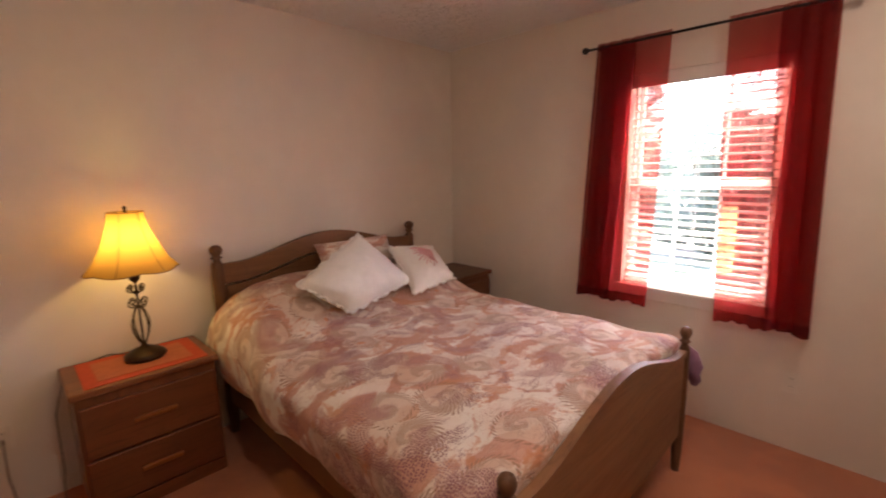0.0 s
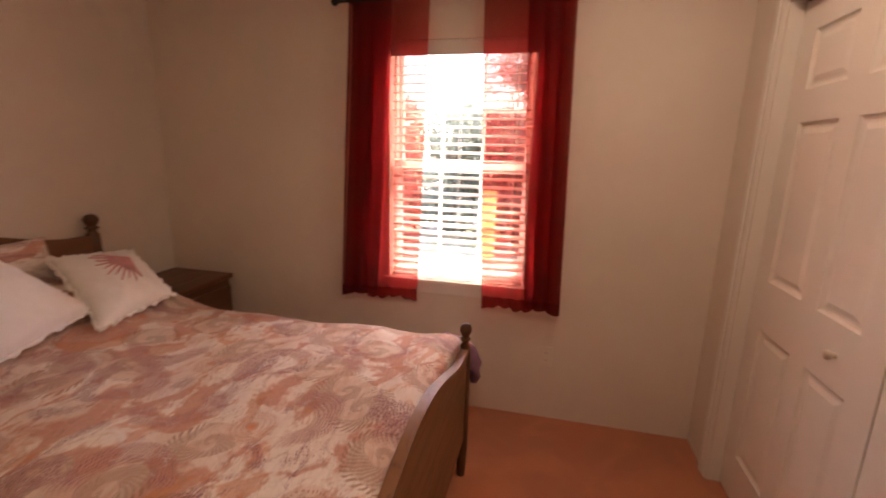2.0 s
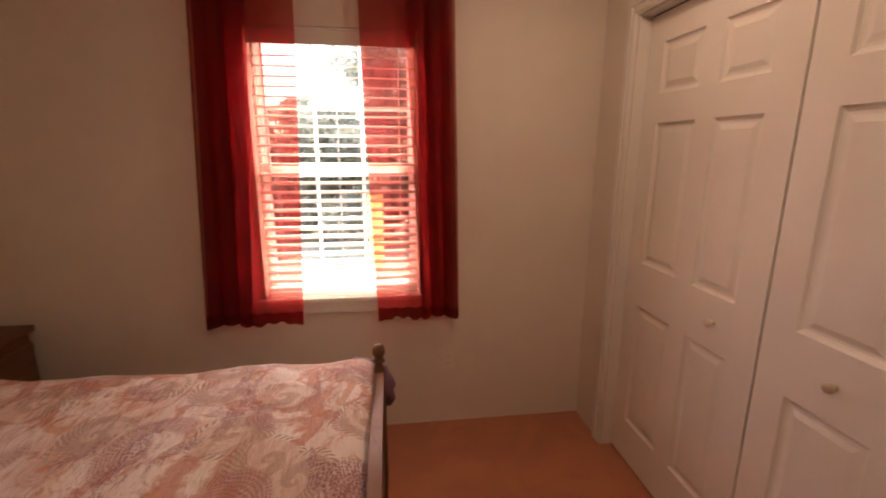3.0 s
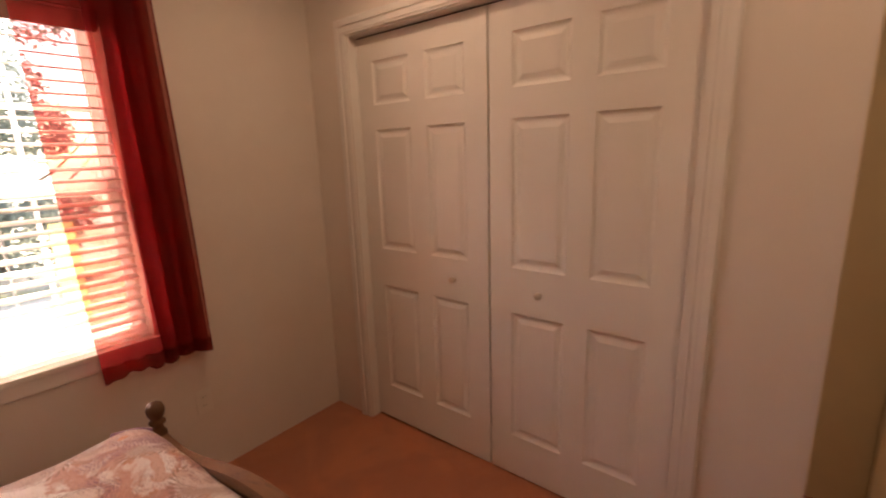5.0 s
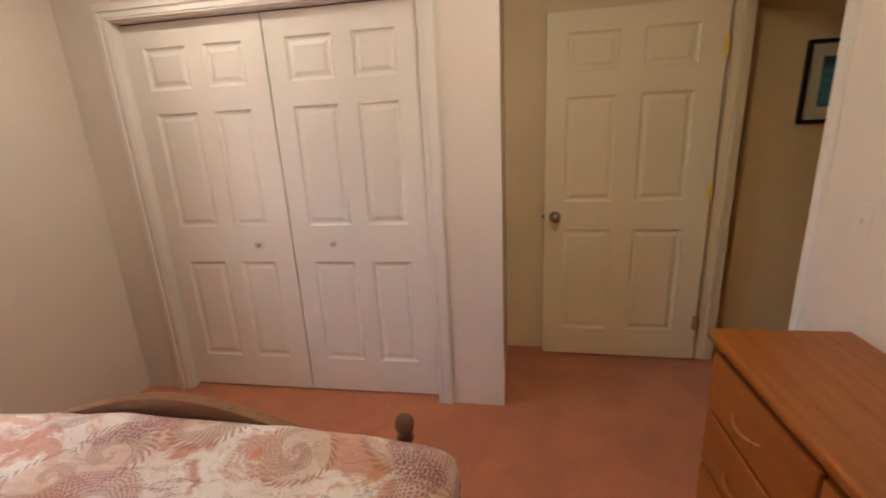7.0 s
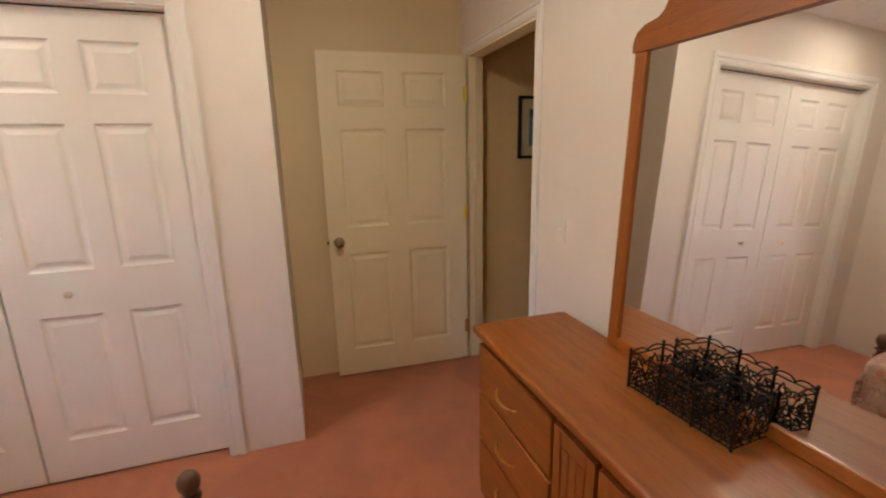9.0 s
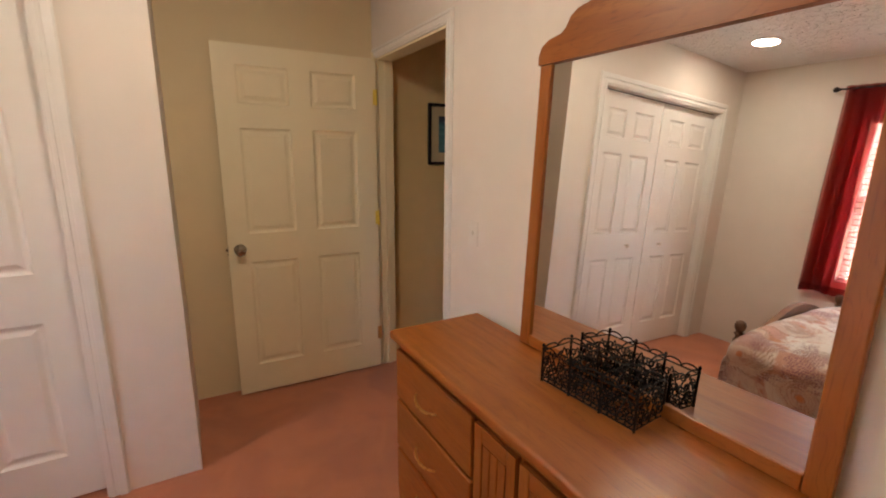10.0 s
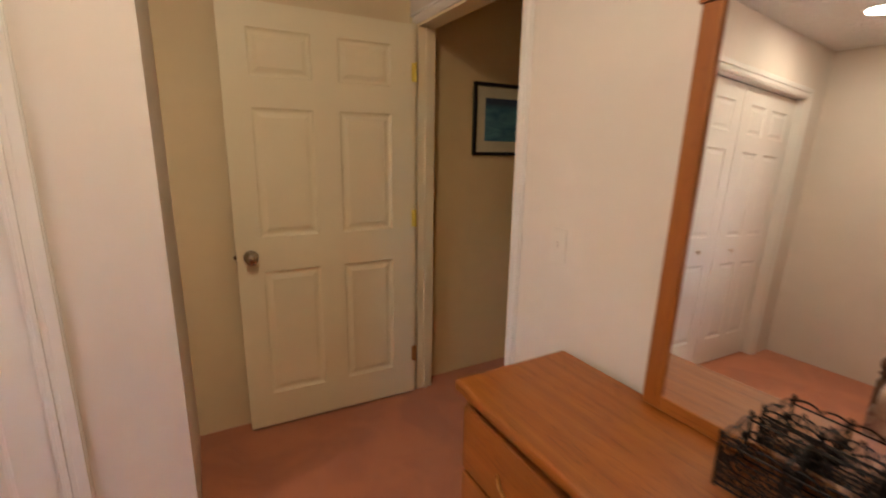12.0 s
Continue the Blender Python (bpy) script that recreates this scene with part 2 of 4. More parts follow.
    steps = m.math("SINE", m.math("MULTIPLY", m.math("ADD", a3, m.math("MULTIPLY", r3, 5.0)), 66.0))
    c = over(c, arc, 0.50, (0.54, 0.28, 0.21))
    c = over(c, times(arc, m.ramp(rows, -0.2, 0.3), m.ramp(steps, -0.2, 0.3)), 0.85, (0.27, 0.09, 0.15))
    haze = m.ramp(m.math("ADD", m.noise(q, 3.6, 4, 0.6, 0.8), ragged), 0.55, 0.61)
    c = over(c, haze, 0.26, (0.46, 0.23, 0.21))
    c = over(c, times(haze, bead), 0.85, (0.22, 0.075, 0.115))

    # fine outlines of leaves
    line = m.noise(p, 8, 2, 0.5, 0.8)
    vein = times(m.ramp(line, 0.488, 0.5), m.ramp(line, 0.5, 0.512, 1, 0))
    c = over(c, vein, 0.40, (0.40, 0.24, 0.18))
    # rows of tiny stitches of ink between the motifs, thick in some places and bare in others
    dash = times(m.ramp(m.math("SINE", m.math("MULTIPLY", m.noise(q, 6.5, 2, 0.5, 0.4), 170.0)), 0.35, 0.75), m.ramp(m.noise(p, 150, 2, 0.6), 0.46, 0.54), m.ramp(m.noise(p, 4.0, 3), 0.50, 0.60))
    c = over(c, dash, 0.60, (0.38, 0.19, 0.15))
    # puckered cloth: short wrinkles across, over the weave
    pk = m.node("Mapping")
    pk.inputs["Scale"].default_value = (1.0, 3.2, 1.0)
    m.link(tc, pk.inputs["Vector"])
    pucker = m.noise(pk.outputs[0], 16, 4, 0.6, 0.5)
    weave = m.noise(m.coords(), 500, 2)
    return m.surface(c, 0.85, normal=m.bump(m.math("ADD", pucker, m.math("MULTIPLY", weave, 0.06)), 0.55, 0.012), Sheen_Weight=0.15)


def glass_material():
    m = Nodes("window_glass")
    return m.surface((1, 1, 1), 0.0, 0.0, Transmission_Weight=1.0, IOR=1.05)


def glow_material(name, colour, strength):
    m = Nodes(name)
    e = m.node("Emission")
    e.inputs[0].default_value, e.inputs[1].default_value = (*colour, 1), strength
    m.link(e.outputs[0], m.out.inputs[0])
    return m.mat


def leaf_material(name, a, b):
    m = Nodes(name)
    isl = m.node("NewGeometry").outputs["Random Per Island"]
    c = m.mix(isl, a, b)
    face, back = m.node("BsdfDiffuse"), m.node("BsdfTranslucent")
    m.link(c, face.inputs[0])
    m.link(c, back.inputs[0])
    both = m.node("MixShader")
    both.inputs[0].default_value = 0.5
    m.link(face.outputs[0], both.inputs[1])
    m.link(back.outputs[0], both.inputs[2])
    m.link(both.outputs[0], m.out.inputs[0])
    return m.mat


# alcove wall: the warm light there is mixed into this tan
WALL_WARM_LIT = paint("wall_paint_warm_lit", (0.84, 0.69, 0.44), 0.7, 70, 0.0008)
# door and jamb paint yellowed to carry the alcove's warm light
DOOR_WARM_LIT = paint("door_paint_warm_lit", (0.90, 0.80, 0.555), 0.45, 150, 0.0004, 0.05)
# hall walls: dim, warm hall light put into the paint colour
WALL_HALL_TINT = paint("hall_wall_light_tint", (0.80, 0.61, 0.31), 0.7, 70, 0.0008)
WALL = paint("wall_paint", (0.80, 0.727, 0.648), 0.7, 70, 0.0008)
TRIM = paint("trim_paint", (0.83, 0.80, 0.75), 0.42, 120, 0.0003, 0.04)
DOOR = paint("door_paint", (0.83, 0.80, 0.745), 0.45, 150, 0.0004, 0.05)
CEIL = ceiling_material()
CARPET = carpet_material()
OAK_X = wood("honey_oak_x", (0.40, 0.132, 0.019), (0.30, 0.086, 0.011), "x", 0.40, 0.16, 1.7)
OAK_Y = wood("honey_oak_y", (0.40, 0.132, 0.019), (0.30, 0.086, 0.011), "y", 0.40, 0.16, 1.7)
OAK_Z = wood("honey_oak_z", (0.40, 0.132, 0.019), (0.30, 0.086, 0.011), "z", 0.40, 0.16, 1.7)
PINE_X = wood("brown_pine_x", (0.30, 0.145, 0.060), (0.20, 0.088, 0.036), "x", 0.52, 0.04)
PINE_Y = wood("brown_pine_y", (0.30, 0.145, 0.060), (0.20, 0.088, 0.036), "y", 0.52, 0.04)
# nightstand's reddish oak, darkened to hold the shade below the lamp
SHADED_RED_OAK_X = wood("shaded_red_oak_x", (0.25, 0.085, 0.030), (0.17, 0.054, 0.019), "x")
SHADED_RED_OAK_Z = wood("shaded_red_oak_z", (0.25, 0.085, 0.030), (0.17, 0.054, 0.019), "z")
DARK_X = wood("dark_walnut_x", (0.21, 0.088, 0.040), (0.135, 0.053, 0.025), "x", 0.45, 0.1)
PINE_Z = wood("brown_pine_z", (0.165, 0.076, 0.033), (0.115, 0.049, 0.021), "z", 0.52, 0.04)
# hinge brass: the bright glint is put into the yellow base colour
GLINT_BRASS = plain("glint_brass", (0.98, 0.80, 0.16), 0.4, 0.2, 80)
ANTIQUE = plain("antique_brass", (0.72, 0.44, 0.17), 0.3, 0.9, 80)
NICKEL = plain("satin_nickel", (0.46, 0.40, 0.32), 0.25, 1.0, 80)
IRON = plain("dark_wrought_iron", (0.020, 0.015, 0.013), 0.5, 0.6, 90, 0.3)
BRONZE = plain("bronze_iron", (0.06, 0.035, 0.02), 0.42, 0.7, 90, 0.3)
BLACK = plain("black_metal", (0.02, 0.018, 0.018), 0.4, 0.5, 60)
SHEER = sheer_material()
SHADE = shade_material()
PIPING = plain("shade_piping", (0.28, 0.14, 0.05), 0.8)
PAISLEY = paisley_material()
WHITE_COTTON = plain("white_cotton", (0.84, 0.83, 0.81), 0.9, 0.0, 300, 0.05, 0.0008, Sheen_Weight=0.2)
PINK_THREAD = plain("pink_thread", (0.70, 0.36, 0.38), 0.8, 0.0, 200)
MATTRESS = plain("dark_mattress_fabric", (0.030, 0.028, 0.034), 0.95, 0.0, 200)
RUNNER = plain("orange_runner", (0.47, 0.135, 0.065), 0.9, 0.0, 300, 0.15, 0.001)
RUNNER_RED = plain("red_runner_border", (0.50, 0.07, 0.03), 0.9, 0.0, 300, 0.15, 0.001)
VINYL = plain("white_vinyl", (0.80, 0.80, 0.78), 0.4, 0.0, 60, 0.03)


def slat_material(name, share):
    """White vinyl that lets the given share of daylight through."""
    m = Nodes(name)
    g = m.noise(m.coords(), 40, 3)
    c = m.mix(g, (0.93, 0.915, 0.89), (0.90, 0.885, 0.86))
    face, back = m.node("BsdfDiffuse"), m.node("BsdfTranslucent")
    m.link(c, face.inputs[0])
    m.link(c, back.inputs[0])
    both = m.node("MixShader")
    both.inputs[0].default_value = share
    m.link(face.outputs[0], both.inputs[1])
    m.link(back.outputs[0], both.inputs[2])
    m.link(both.outputs[0], m.out.inputs[0])
    return m.mat


# translucency raised so slats and sash glow, standing in for window glare
SLAT = slat_material("white_slat", 0.5)
SASH = slat_material("white_sash_vinyl", 0.6)
PLASTIC = plain("ivory_plastic", (0.82, 0.755, 0.675), 0.35, 0.0, 60, 0.04)
SLOT = plain("dark_slot", (0.05, 0.04, 0.035), 0.6)
GLASS = glass_material()
MIRROR = Nodes("mirror_silver").surface((0.93, 0.93, 0.92), 0.0, 1.0)
PLUM = plain("plum_cotton", (0.30, 0.16, 0.26), 0.9, 0.0, 120, 0.3, 0.001)


PALE_KNOB = plain("pale_brushed_knob", (0.74, 0.64, 0.52), 0.35, 0.4, 80)


# see-through yellow for the unexplained patch in the window
def yellow_patch_material():
    m = Nodes("pale_yellow_patch")
    g = m.noise(m.coords(), 30, 3, 0.6, 1.0)
    c = m.mix(g, (0.92, 0.82, 0.58), (0.84, 0.72, 0.46))
    a, t = m.node("BsdfTranslucent"), m.node("BsdfTransparent")
    m.link(c, a.inputs[0])
    m.link(c, t.inputs[0])
    both = m.node("MixShader")
    both.inputs[0].default_value = 0.62
    m.link(a.outputs[0], both.inputs[1])
    m.link(t.outputs[0], both.inputs[2])
    m.link(both.outputs[0], m.out.inputs[0])
    return m.mat


PATCH_YELLOW = yellow_patch_material()
CORD = plain("brown_cord", (0.09, 0.05, 0.03), 0.5)

# ---- shaping helpers ----


def link_mesh(name, bm, material, smooth=False):
    me = bpy.data.meshes.new(name)
    bmesh.ops.recalc_face_normals(bm, faces=bm.faces[:])
    bm.to_mesh(me)
    bm.free()
    if smooth:
        for poly in me.polygons:
            poly.use_smooth = True
    me.materials.append(material)
    return new(name, me)


def part(name, bm, material, parent, label="", smooth=False):
    ob = link_mesh(name, bm, material, smooth)
    ob.parent = parent
    if label:
        tagged(ob, label)
    return ob


def thing(name, label, category, group="", at=(0, 0, 0), turn=0.0):
    ob = new(name)
    ob.empty_display_size = 0.1
    ob.matrix_world = pose(*at, 0, 0, turn)
    return tagged(ob, label, category, group)


def structure(name, bm, material, label="", category=""):
    return tagged(link_mesh(name, bm, material), label, category, kind="structure")


def box(bm, x0, y0, z0, x1, y1, z1, bevel=0.0, segments=2):
    made = bmesh.ops.create_cube(bm, size=1.0, matrix=Matrix.Translation(((x0 + x1) / 2, (y0 + y1) / 2, (z0 + z1) / 2)) @ Matrix.Diagonal((x1 - x0, y1 - y0, z1 - z0, 1)))
    if bevel:
        edges = list({e for v in made["verts"] for e in v.link_edges})
        bmesh.ops.bevel(bm, geom=edges, offset=bevel, segments=segments, profile=0.5, affect="EDGES")
    return bm


def boxes(*items, bevel=0.0, segments=2):
    bm = bmesh.new()
    for it in items:
        box(bm, *it, bevel=bevel, segments=segments)
    return bm


def lathe(bm, profile, cx=0.0, cy=0.0, segments=20):
    """Turns (radius, height) pairs round the upright axis through cx, cy."""
    rings = []
    for r, z in profile:
        rings.append([bm.verts.new((cx + r * math.cos(math.tau * k / segments), cy + r * math.sin(math.tau * k / segments), z)) for k in range(segments)])
    for a, b in zip(rings, rings[1:]):
        for k in range(segments):
            bm.faces.new((a[k], a[(k + 1) % segments], b[(k + 1) % segments], b[k]))
    bm.faces.new(rings[0][::-1])
    bm.faces.new(rings[-1])
    return bm


def tube(bm, points, radius, sides=6):
    """A round bar along a list of points."""
    pts = [Vector(p) for p in points]
    rings = []
    up = Vector((0.21, 0.13, 0.97)).normalized()
    for i, p in enumerate(pts):
        d = (pts[min(i + 1, len(pts) - 1)] - pts[max(i - 1, 0)]).normalized()
        a = d.cross(up)
        if a.length < 0.1:
            a = d.cross(Vector((1, 0.2, 0)))
        a.normalize()
        b = d.cross(a)
        r = radius(i / (len(pts) - 1)) if callable(radius) else radius
        rings.append([bm.verts.new(p + (a * math.cos(math.tau * k / sides) + b * math.sin(math.tau * k / sides)) * r) for k in range(sides)])
    for a, b in zip(rings, rings[1:]):
        for k in range(sides):
            bm.faces.new((a[k], a[(k + 1) % sides], b[(k + 1) % sides], b[k]))
    bm.faces.new(rings[0][::-1])
    bm.faces.new(rings[-1])
    return bm


def board(bm, outline, thickness, place):
    """Extrudes a flat outline of (u, v) pairs; place(u, v, w) gives the point, w from 0 to thickness."""
    a = [bm.verts.new(place(u, v, 0.0)) for u, v in outline]
    b = [bm.verts.new(place(u, v, thickness)) for u, v in outline]
    n = len(outline)
    bm.faces.new(a[::-1])
    bm.faces.new(b)
    for k in range(n):
        bm.faces.new((a[k], a[(k + 1) % n], b[(k + 1) % n], b[k]))
    return bm


def soften(bm, width, segments=2, angle=0.6):
    edges = [e for e in bm.edges if len(e.link_faces) == 2 and e.calc_face_angle(0) > angle]
    bmesh.ops.bevel(bm, geom=edges, offset=width, segments=segments, profile=0.5, affect="EDGES")
    return bm


# ---- the shell of the room ----
XW, XE, YN, YC, YS, ZC = -0.46, 2.90, 2.70, -0.49, -1.17, 2.44
CL0, CL1, CLH = 1.055, 2.600, 2.05
DO0, DO1, DOH = -1.085, -0.222, 2.045
WN0, WN1, WZ0, WZ1 = 0.425, 1.195, 0.755, 2.03

structure("floor", boxes((XW - 0.1, YS - 0.1, -0.12, XE, YN, 0.0), (XW - 2.2, YS - 0.1, -0.12, XW - 0.1, 0.1, 0.0)), CARPET, "worn rust-orange cut pile carpet", "carpet")
structure("ceiling", boxes((XW - 0.1, YS - 0.1, ZC, XE + 0.16, YN + 0.14, ZC + 0.12), (XW - 2.3, YS - 0.1, ZC, XW - 0.1, 0.1, ZC + 0.12)), CEIL, "white knockdown-textured ceiling", "ceiling")
structure("wall_north", boxes((XW - 0.1, YN, 0, XE + 0.16, YN + 0.14, ZC)), WALL, "plain cream painted wall", "wall")
structure("wall_east", boxes((XE, WN1, 0, XE + 0.16, YN, ZC), (XE, YS - 0.1, 0, XE + 0.16, WN0, ZC), (XE, WN0, 0, XE + 0.16, WN1, WZ0), (XE, WN0, WZ1, XE + 0.16, WN1, ZC)), WALL, "plain cream painted wall with a window", "wall")
structure("wall_closet_west", boxes((0.70, YC - 0.10, 0, CL0, YC, ZC)), WALL, "cream painted wall beside the closet", "wall")
structure("wall_closet_east", boxes((CL1, YC - 0.10, 0, XE, YC, ZC)), WALL, "narrow cream painted wall beside the closet", "wall")
structure("wall_closet_head", boxes((CL0, YC - 0.10, CLH, CL1, YC, ZC)), WALL, "cream painted wall above the closet", "wall")
structure("wall_alcove", boxes((0.70, YS, 0, 0.80, YC - 0.10, ZC)), WALL, "cream painted side wall of the door alcove", "wall")
structure("wall_south", boxes((XW - 0.05, YS - 0.1, 0, XE, YS, ZC)), WALL_WARM_LIT, "plain painted wall, warm light put into its colour", "wall")
structure("wall_hall_south", boxes((XW - 2.2, YS - 0.1, 0, XW - 0.05, YS, ZC)), WALL_HALL_TINT, "plain painted hall wall, dim warm light put into its colour", "wall")
structure("wall_west", boxes((XW - 0.10, YS, 0, XW, DO0, ZC), (XW - 0.10, DO1, 0, XW, YN, ZC), (XW - 0.10, DO0, DOH, XW, DO1, ZC)), WALL, "plain cream painted wall with a doorway", "wall")
structure("wall_hall_north", boxes((XW - 2.2, 0.0, 0, XW - 0.10, 0.1, ZC)), WALL_HALL_TINT, "plain painted hall wall with the same warm light in its colour", "wall")
structure("wall_hall_end", boxes((XW - 2.3, YS - 0.1, 0, XW - 2.2, 0.1, ZC)), WALL_HALL_TINT, "plain painted hall wall with the same warm light in its colour", "wall")


# fluted casing: a flat board with a thinner and a thicker step
def casing_boards(axis, face, out, a, b, h, w=0.062):
    """Boards round an opening a..b along the axis, on a wall face, standing out by out."""
    items = []
    for lo, hi, t in ((0.0, w, 0.010), (0.010, 0.024, 0.014), (0.040, w - 0.004, 0.017)):
        for p0, p1, z0, z1 in ((a - hi, a - lo, 0, h + lo), (b + lo, b + hi, 0, h + lo), (a - hi, b + hi, h + lo, h + hi)):
            f0, f1 = sorted((face, face + out * t))
            items.append((p0, f0, z0, p1, f1, z1) if axis == "x" else (f0, p0, z0, f1, p1, z1))
    return items


def trim_set(name, items, label, category, materials=(TRIM, TRIM, TRIM)):
    root = tagged(new(name), label, category, kind="structure")
    for k in range(0, len(items), 3):
        for it, material in zip(items[k:k + 3], materials):
            part("trim_board", boxes(it, bevel=0.002, segments=1), material, root)
    return root


trim_set("trim_closet", casing_boards("x", YC, 1, CL0, CL1, CLH, 0.075), "white fluted casing round the closet", "door trim")
# hinge-side board takes the door's light-tinted paint, the others plain trim
trim_set("trim_doorway", casing_boards("y", XW, 1, DO0, DO1, DOH, 0.058), "painted casing round the doorway, hinge side tinted for warm light", "door trim", (DOOR_WARM_LIT, TRIM, TRIM))
jamb = tagged(new("door_jamb"), "painted door jamb with a stop strip, warm light in its colour", "door frame", kind="structure")
JT = 0.012
part("jamb_side", boxes((XW - 0.10, DO0, 0, XW, DO0 + JT, DOH), bevel=0.001, segments=1), DOOR_WARM_LIT, jamb)
part("jamb_side", boxes((XW - 0.10, DO1 - JT, 0, XW, DO1, DOH), bevel=0.001, segments=1), DOOR_WARM_LIT, jamb)
part("jamb_head", boxes((XW - 0.10, DO0 + JT, DOH - JT, XW, DO1 - JT, DOH), bevel=0.001, segments=1), DOOR_WARM_LIT, jamb)
part("stop_strip", boxes((XW - 0.065, DO0 + JT, 0, XW - 0.04, DO0 + JT + 0.011, DOH - JT), bevel=0.001, segments=1), DOOR_WARM_LIT, jamb)
part("stop_strip", boxes((XW - 0.065, DO1 - JT - 0.011, 0, XW - 0.04, DO1 - JT, DOH - JT), bevel=0.001, segments=1), DOOR_WARM_LIT, jamb)
cj = tagged(new("closet_jamb"), "white painted closet jamb and dark track", "door frame", kind="structure")
part("jamb_side", boxes((CL0, YC - 0.10, 0, CL0 + 0.006, YC, CLH), bevel=0.001, segments=1), TRIM, cj)
part("jamb_side", boxes((CL1 - 0.006, YC - 0.10, 0, CL1, YC, CLH), bevel=0.001, segments=1), TRIM, cj)
part("jamb_head", boxes((CL0 + 0.006, YC - 0.10, CLH - 0.006, CL1 - 0.006, YC, CLH), bevel=0.001, segments=1), TRIM, cj)
part("track", boxes((CL0 + 0.01, YC - 0.082, CLH - 0.013, CL1 - 0.01, YC - 0.056, CLH - 0.007)), SLOT, cj, "dark metal door track")


# ---- panelled doors ----
def panel_door(root, w, h, t, cols, rows, material):
    """Stiles and rails with six raised panels. Local x across, y out of the face, z up; the face lies at y = 0 and the back at -t."""
    xs = [0.0] + [v for c in cols for v in c] + [w]
    zs = [0.0] + [v for r in rows for v in r] + [h]
    bm = bmesh.new()
    for i in range(0, len(xs), 2):
        box(bm, xs[i], -t, 0, xs[i + 1], 0, h)
    for c0, c1 in cols:
        for i in range(0, len(zs), 2):
            box(bm, c0, -t, zs[i], c1, 0, zs[i + 1])
    part("stiles_and_rails", bm, material, root)
    for c0, c1 in cols:
        for r0, r1 in rows:
            bm = bmesh.new()
            steps = ((0.0, 0.0), (0.007, -0.007), (0.015, -0.010), (0.024, -0.0095), (0.042, -0.003))
            rings = [[bm.verts.new(p) for p in ((c0 + d, y, r0 + d), (c1 - d, y, r0 + d), (c1 - d, y, r1 - d), (c0 + d, y, r1 - d))] for d, y in steps]
            for a, b in zip(rings, rings[1:]):
                for k in range(4):
                    bm.faces.new((a[k], a[(k + 1) % 4], b[(k + 1) % 4], b[k]))
            bm.faces.new(rings[-1])
            back = [bm.verts.new(p) for p in ((c0, -t + 0.003, r0), (c1, -t + 0.003, r0), (c1, -t + 0.003, r1), (c0, -t + 0.003, r1))]
            bm.faces.new(back[::-1])
            for k in range(4):
                bm.faces.new((rings[0][k], back[k], back[(k + 1) % 4], rings[0][(k + 1) % 4]))
            part("panel", bm, material, root)


def round_knob(root, x, y, z, r, material, label=""):
    bm = lathe(bmesh.new(), [(r * 0.6, 0), (r * 0.5, 0.004), (r * 0.42, 0.009), (r * 0.8, 0.014), (r, 0.021), (r * 0.93, 0.027), (r * 0.55, 0.031)], segments=20)
    bmesh.ops.transform(bm, matrix=pose(x, y, z, -90), verts=bm.verts)
    return part("knob", bm, material, root, label, smooth=True)


CW = (CL1 - CL0 - 0.026) / 2
rows6 = ((0.20, 0.79), (0.99, 1.595), (1.71, 1.912))
cols6 = ((0.112, 0.325), (0.420, 0.657))
for x0, kx in ((CL0 + 0.008, 0.525), (CL0 + 0.018 + CW, 0.190)):
    d = thing("closet_door", "white moulded six-panel closet door, closed, with a small brushed knob", "closet door", "pair of closet doors", (x0, YC - 0.052, 0.012))
    panel_door(d, CW, 2.024, 0.032, cols6, rows6, DOOR)
    round_knob(d, kx, 0, 0.893, 0.015, PALE_KNOB, "small brushed metal knob")

# the bedroom door, open along the alcove's wall
DW = 0.901
bd = thing("bedroom_door", "six-panel bedroom door standing open, warm light in its paint, with knob and brass hinges", "door", at=(-0.434, -1.051, 0.012), turn=-2.0)
panel_door(bd, DW, 2.02, 0.035, ((0.131, 0.398), (0.519, 0.791)), ((0.18, 0.825), (0.995, 1.585), (1.715, 1.915)), DOOR_WARM_LIT)
kb = lathe(bmesh.new(), [(0.033, 0), (0.033, 0.006), (0.018, 0.010), (0.013, 0.030), (0.022, 0.036), (0.029, 0.048), (0.027, 0.060), (0.016, 0.066)], segments=24)
bmesh.ops.transform(kb, matrix=pose(DW - 0.062, 0, 0.905, -90), verts=kb.verts)
part("door_knob", kb, NICKEL, bd, "round satin metal door knob", True)
part("latch", boxes((DW, -0.028, 0.875, DW + 0.002, -0.006, 0.935), (DW + 0.002, -0.024, 0.897, DW + 0.012, -0.012, 0.913), bevel=0.0006, segments=1), NICKEL, bd, "metal latch plate and bolt")
for hz in (1.795, 1.045, 0.245):
    hb = boxes((-0.007, -0.004, hz - 0.045, 0.020, 0.0018, hz + 0.045), bevel=0.0005, segments=1)
    lathe(hb, [(0.006, hz - 0.048), (0.006, hz + 0.048)], -0.001, 0.005, 10)
    part("hinge", hb, GLINT_BRASS if hz > 1 else ANTIQUE, bd, "brass hinge with its glint put into the colour" if hz > 1 else "dull brown hinge")

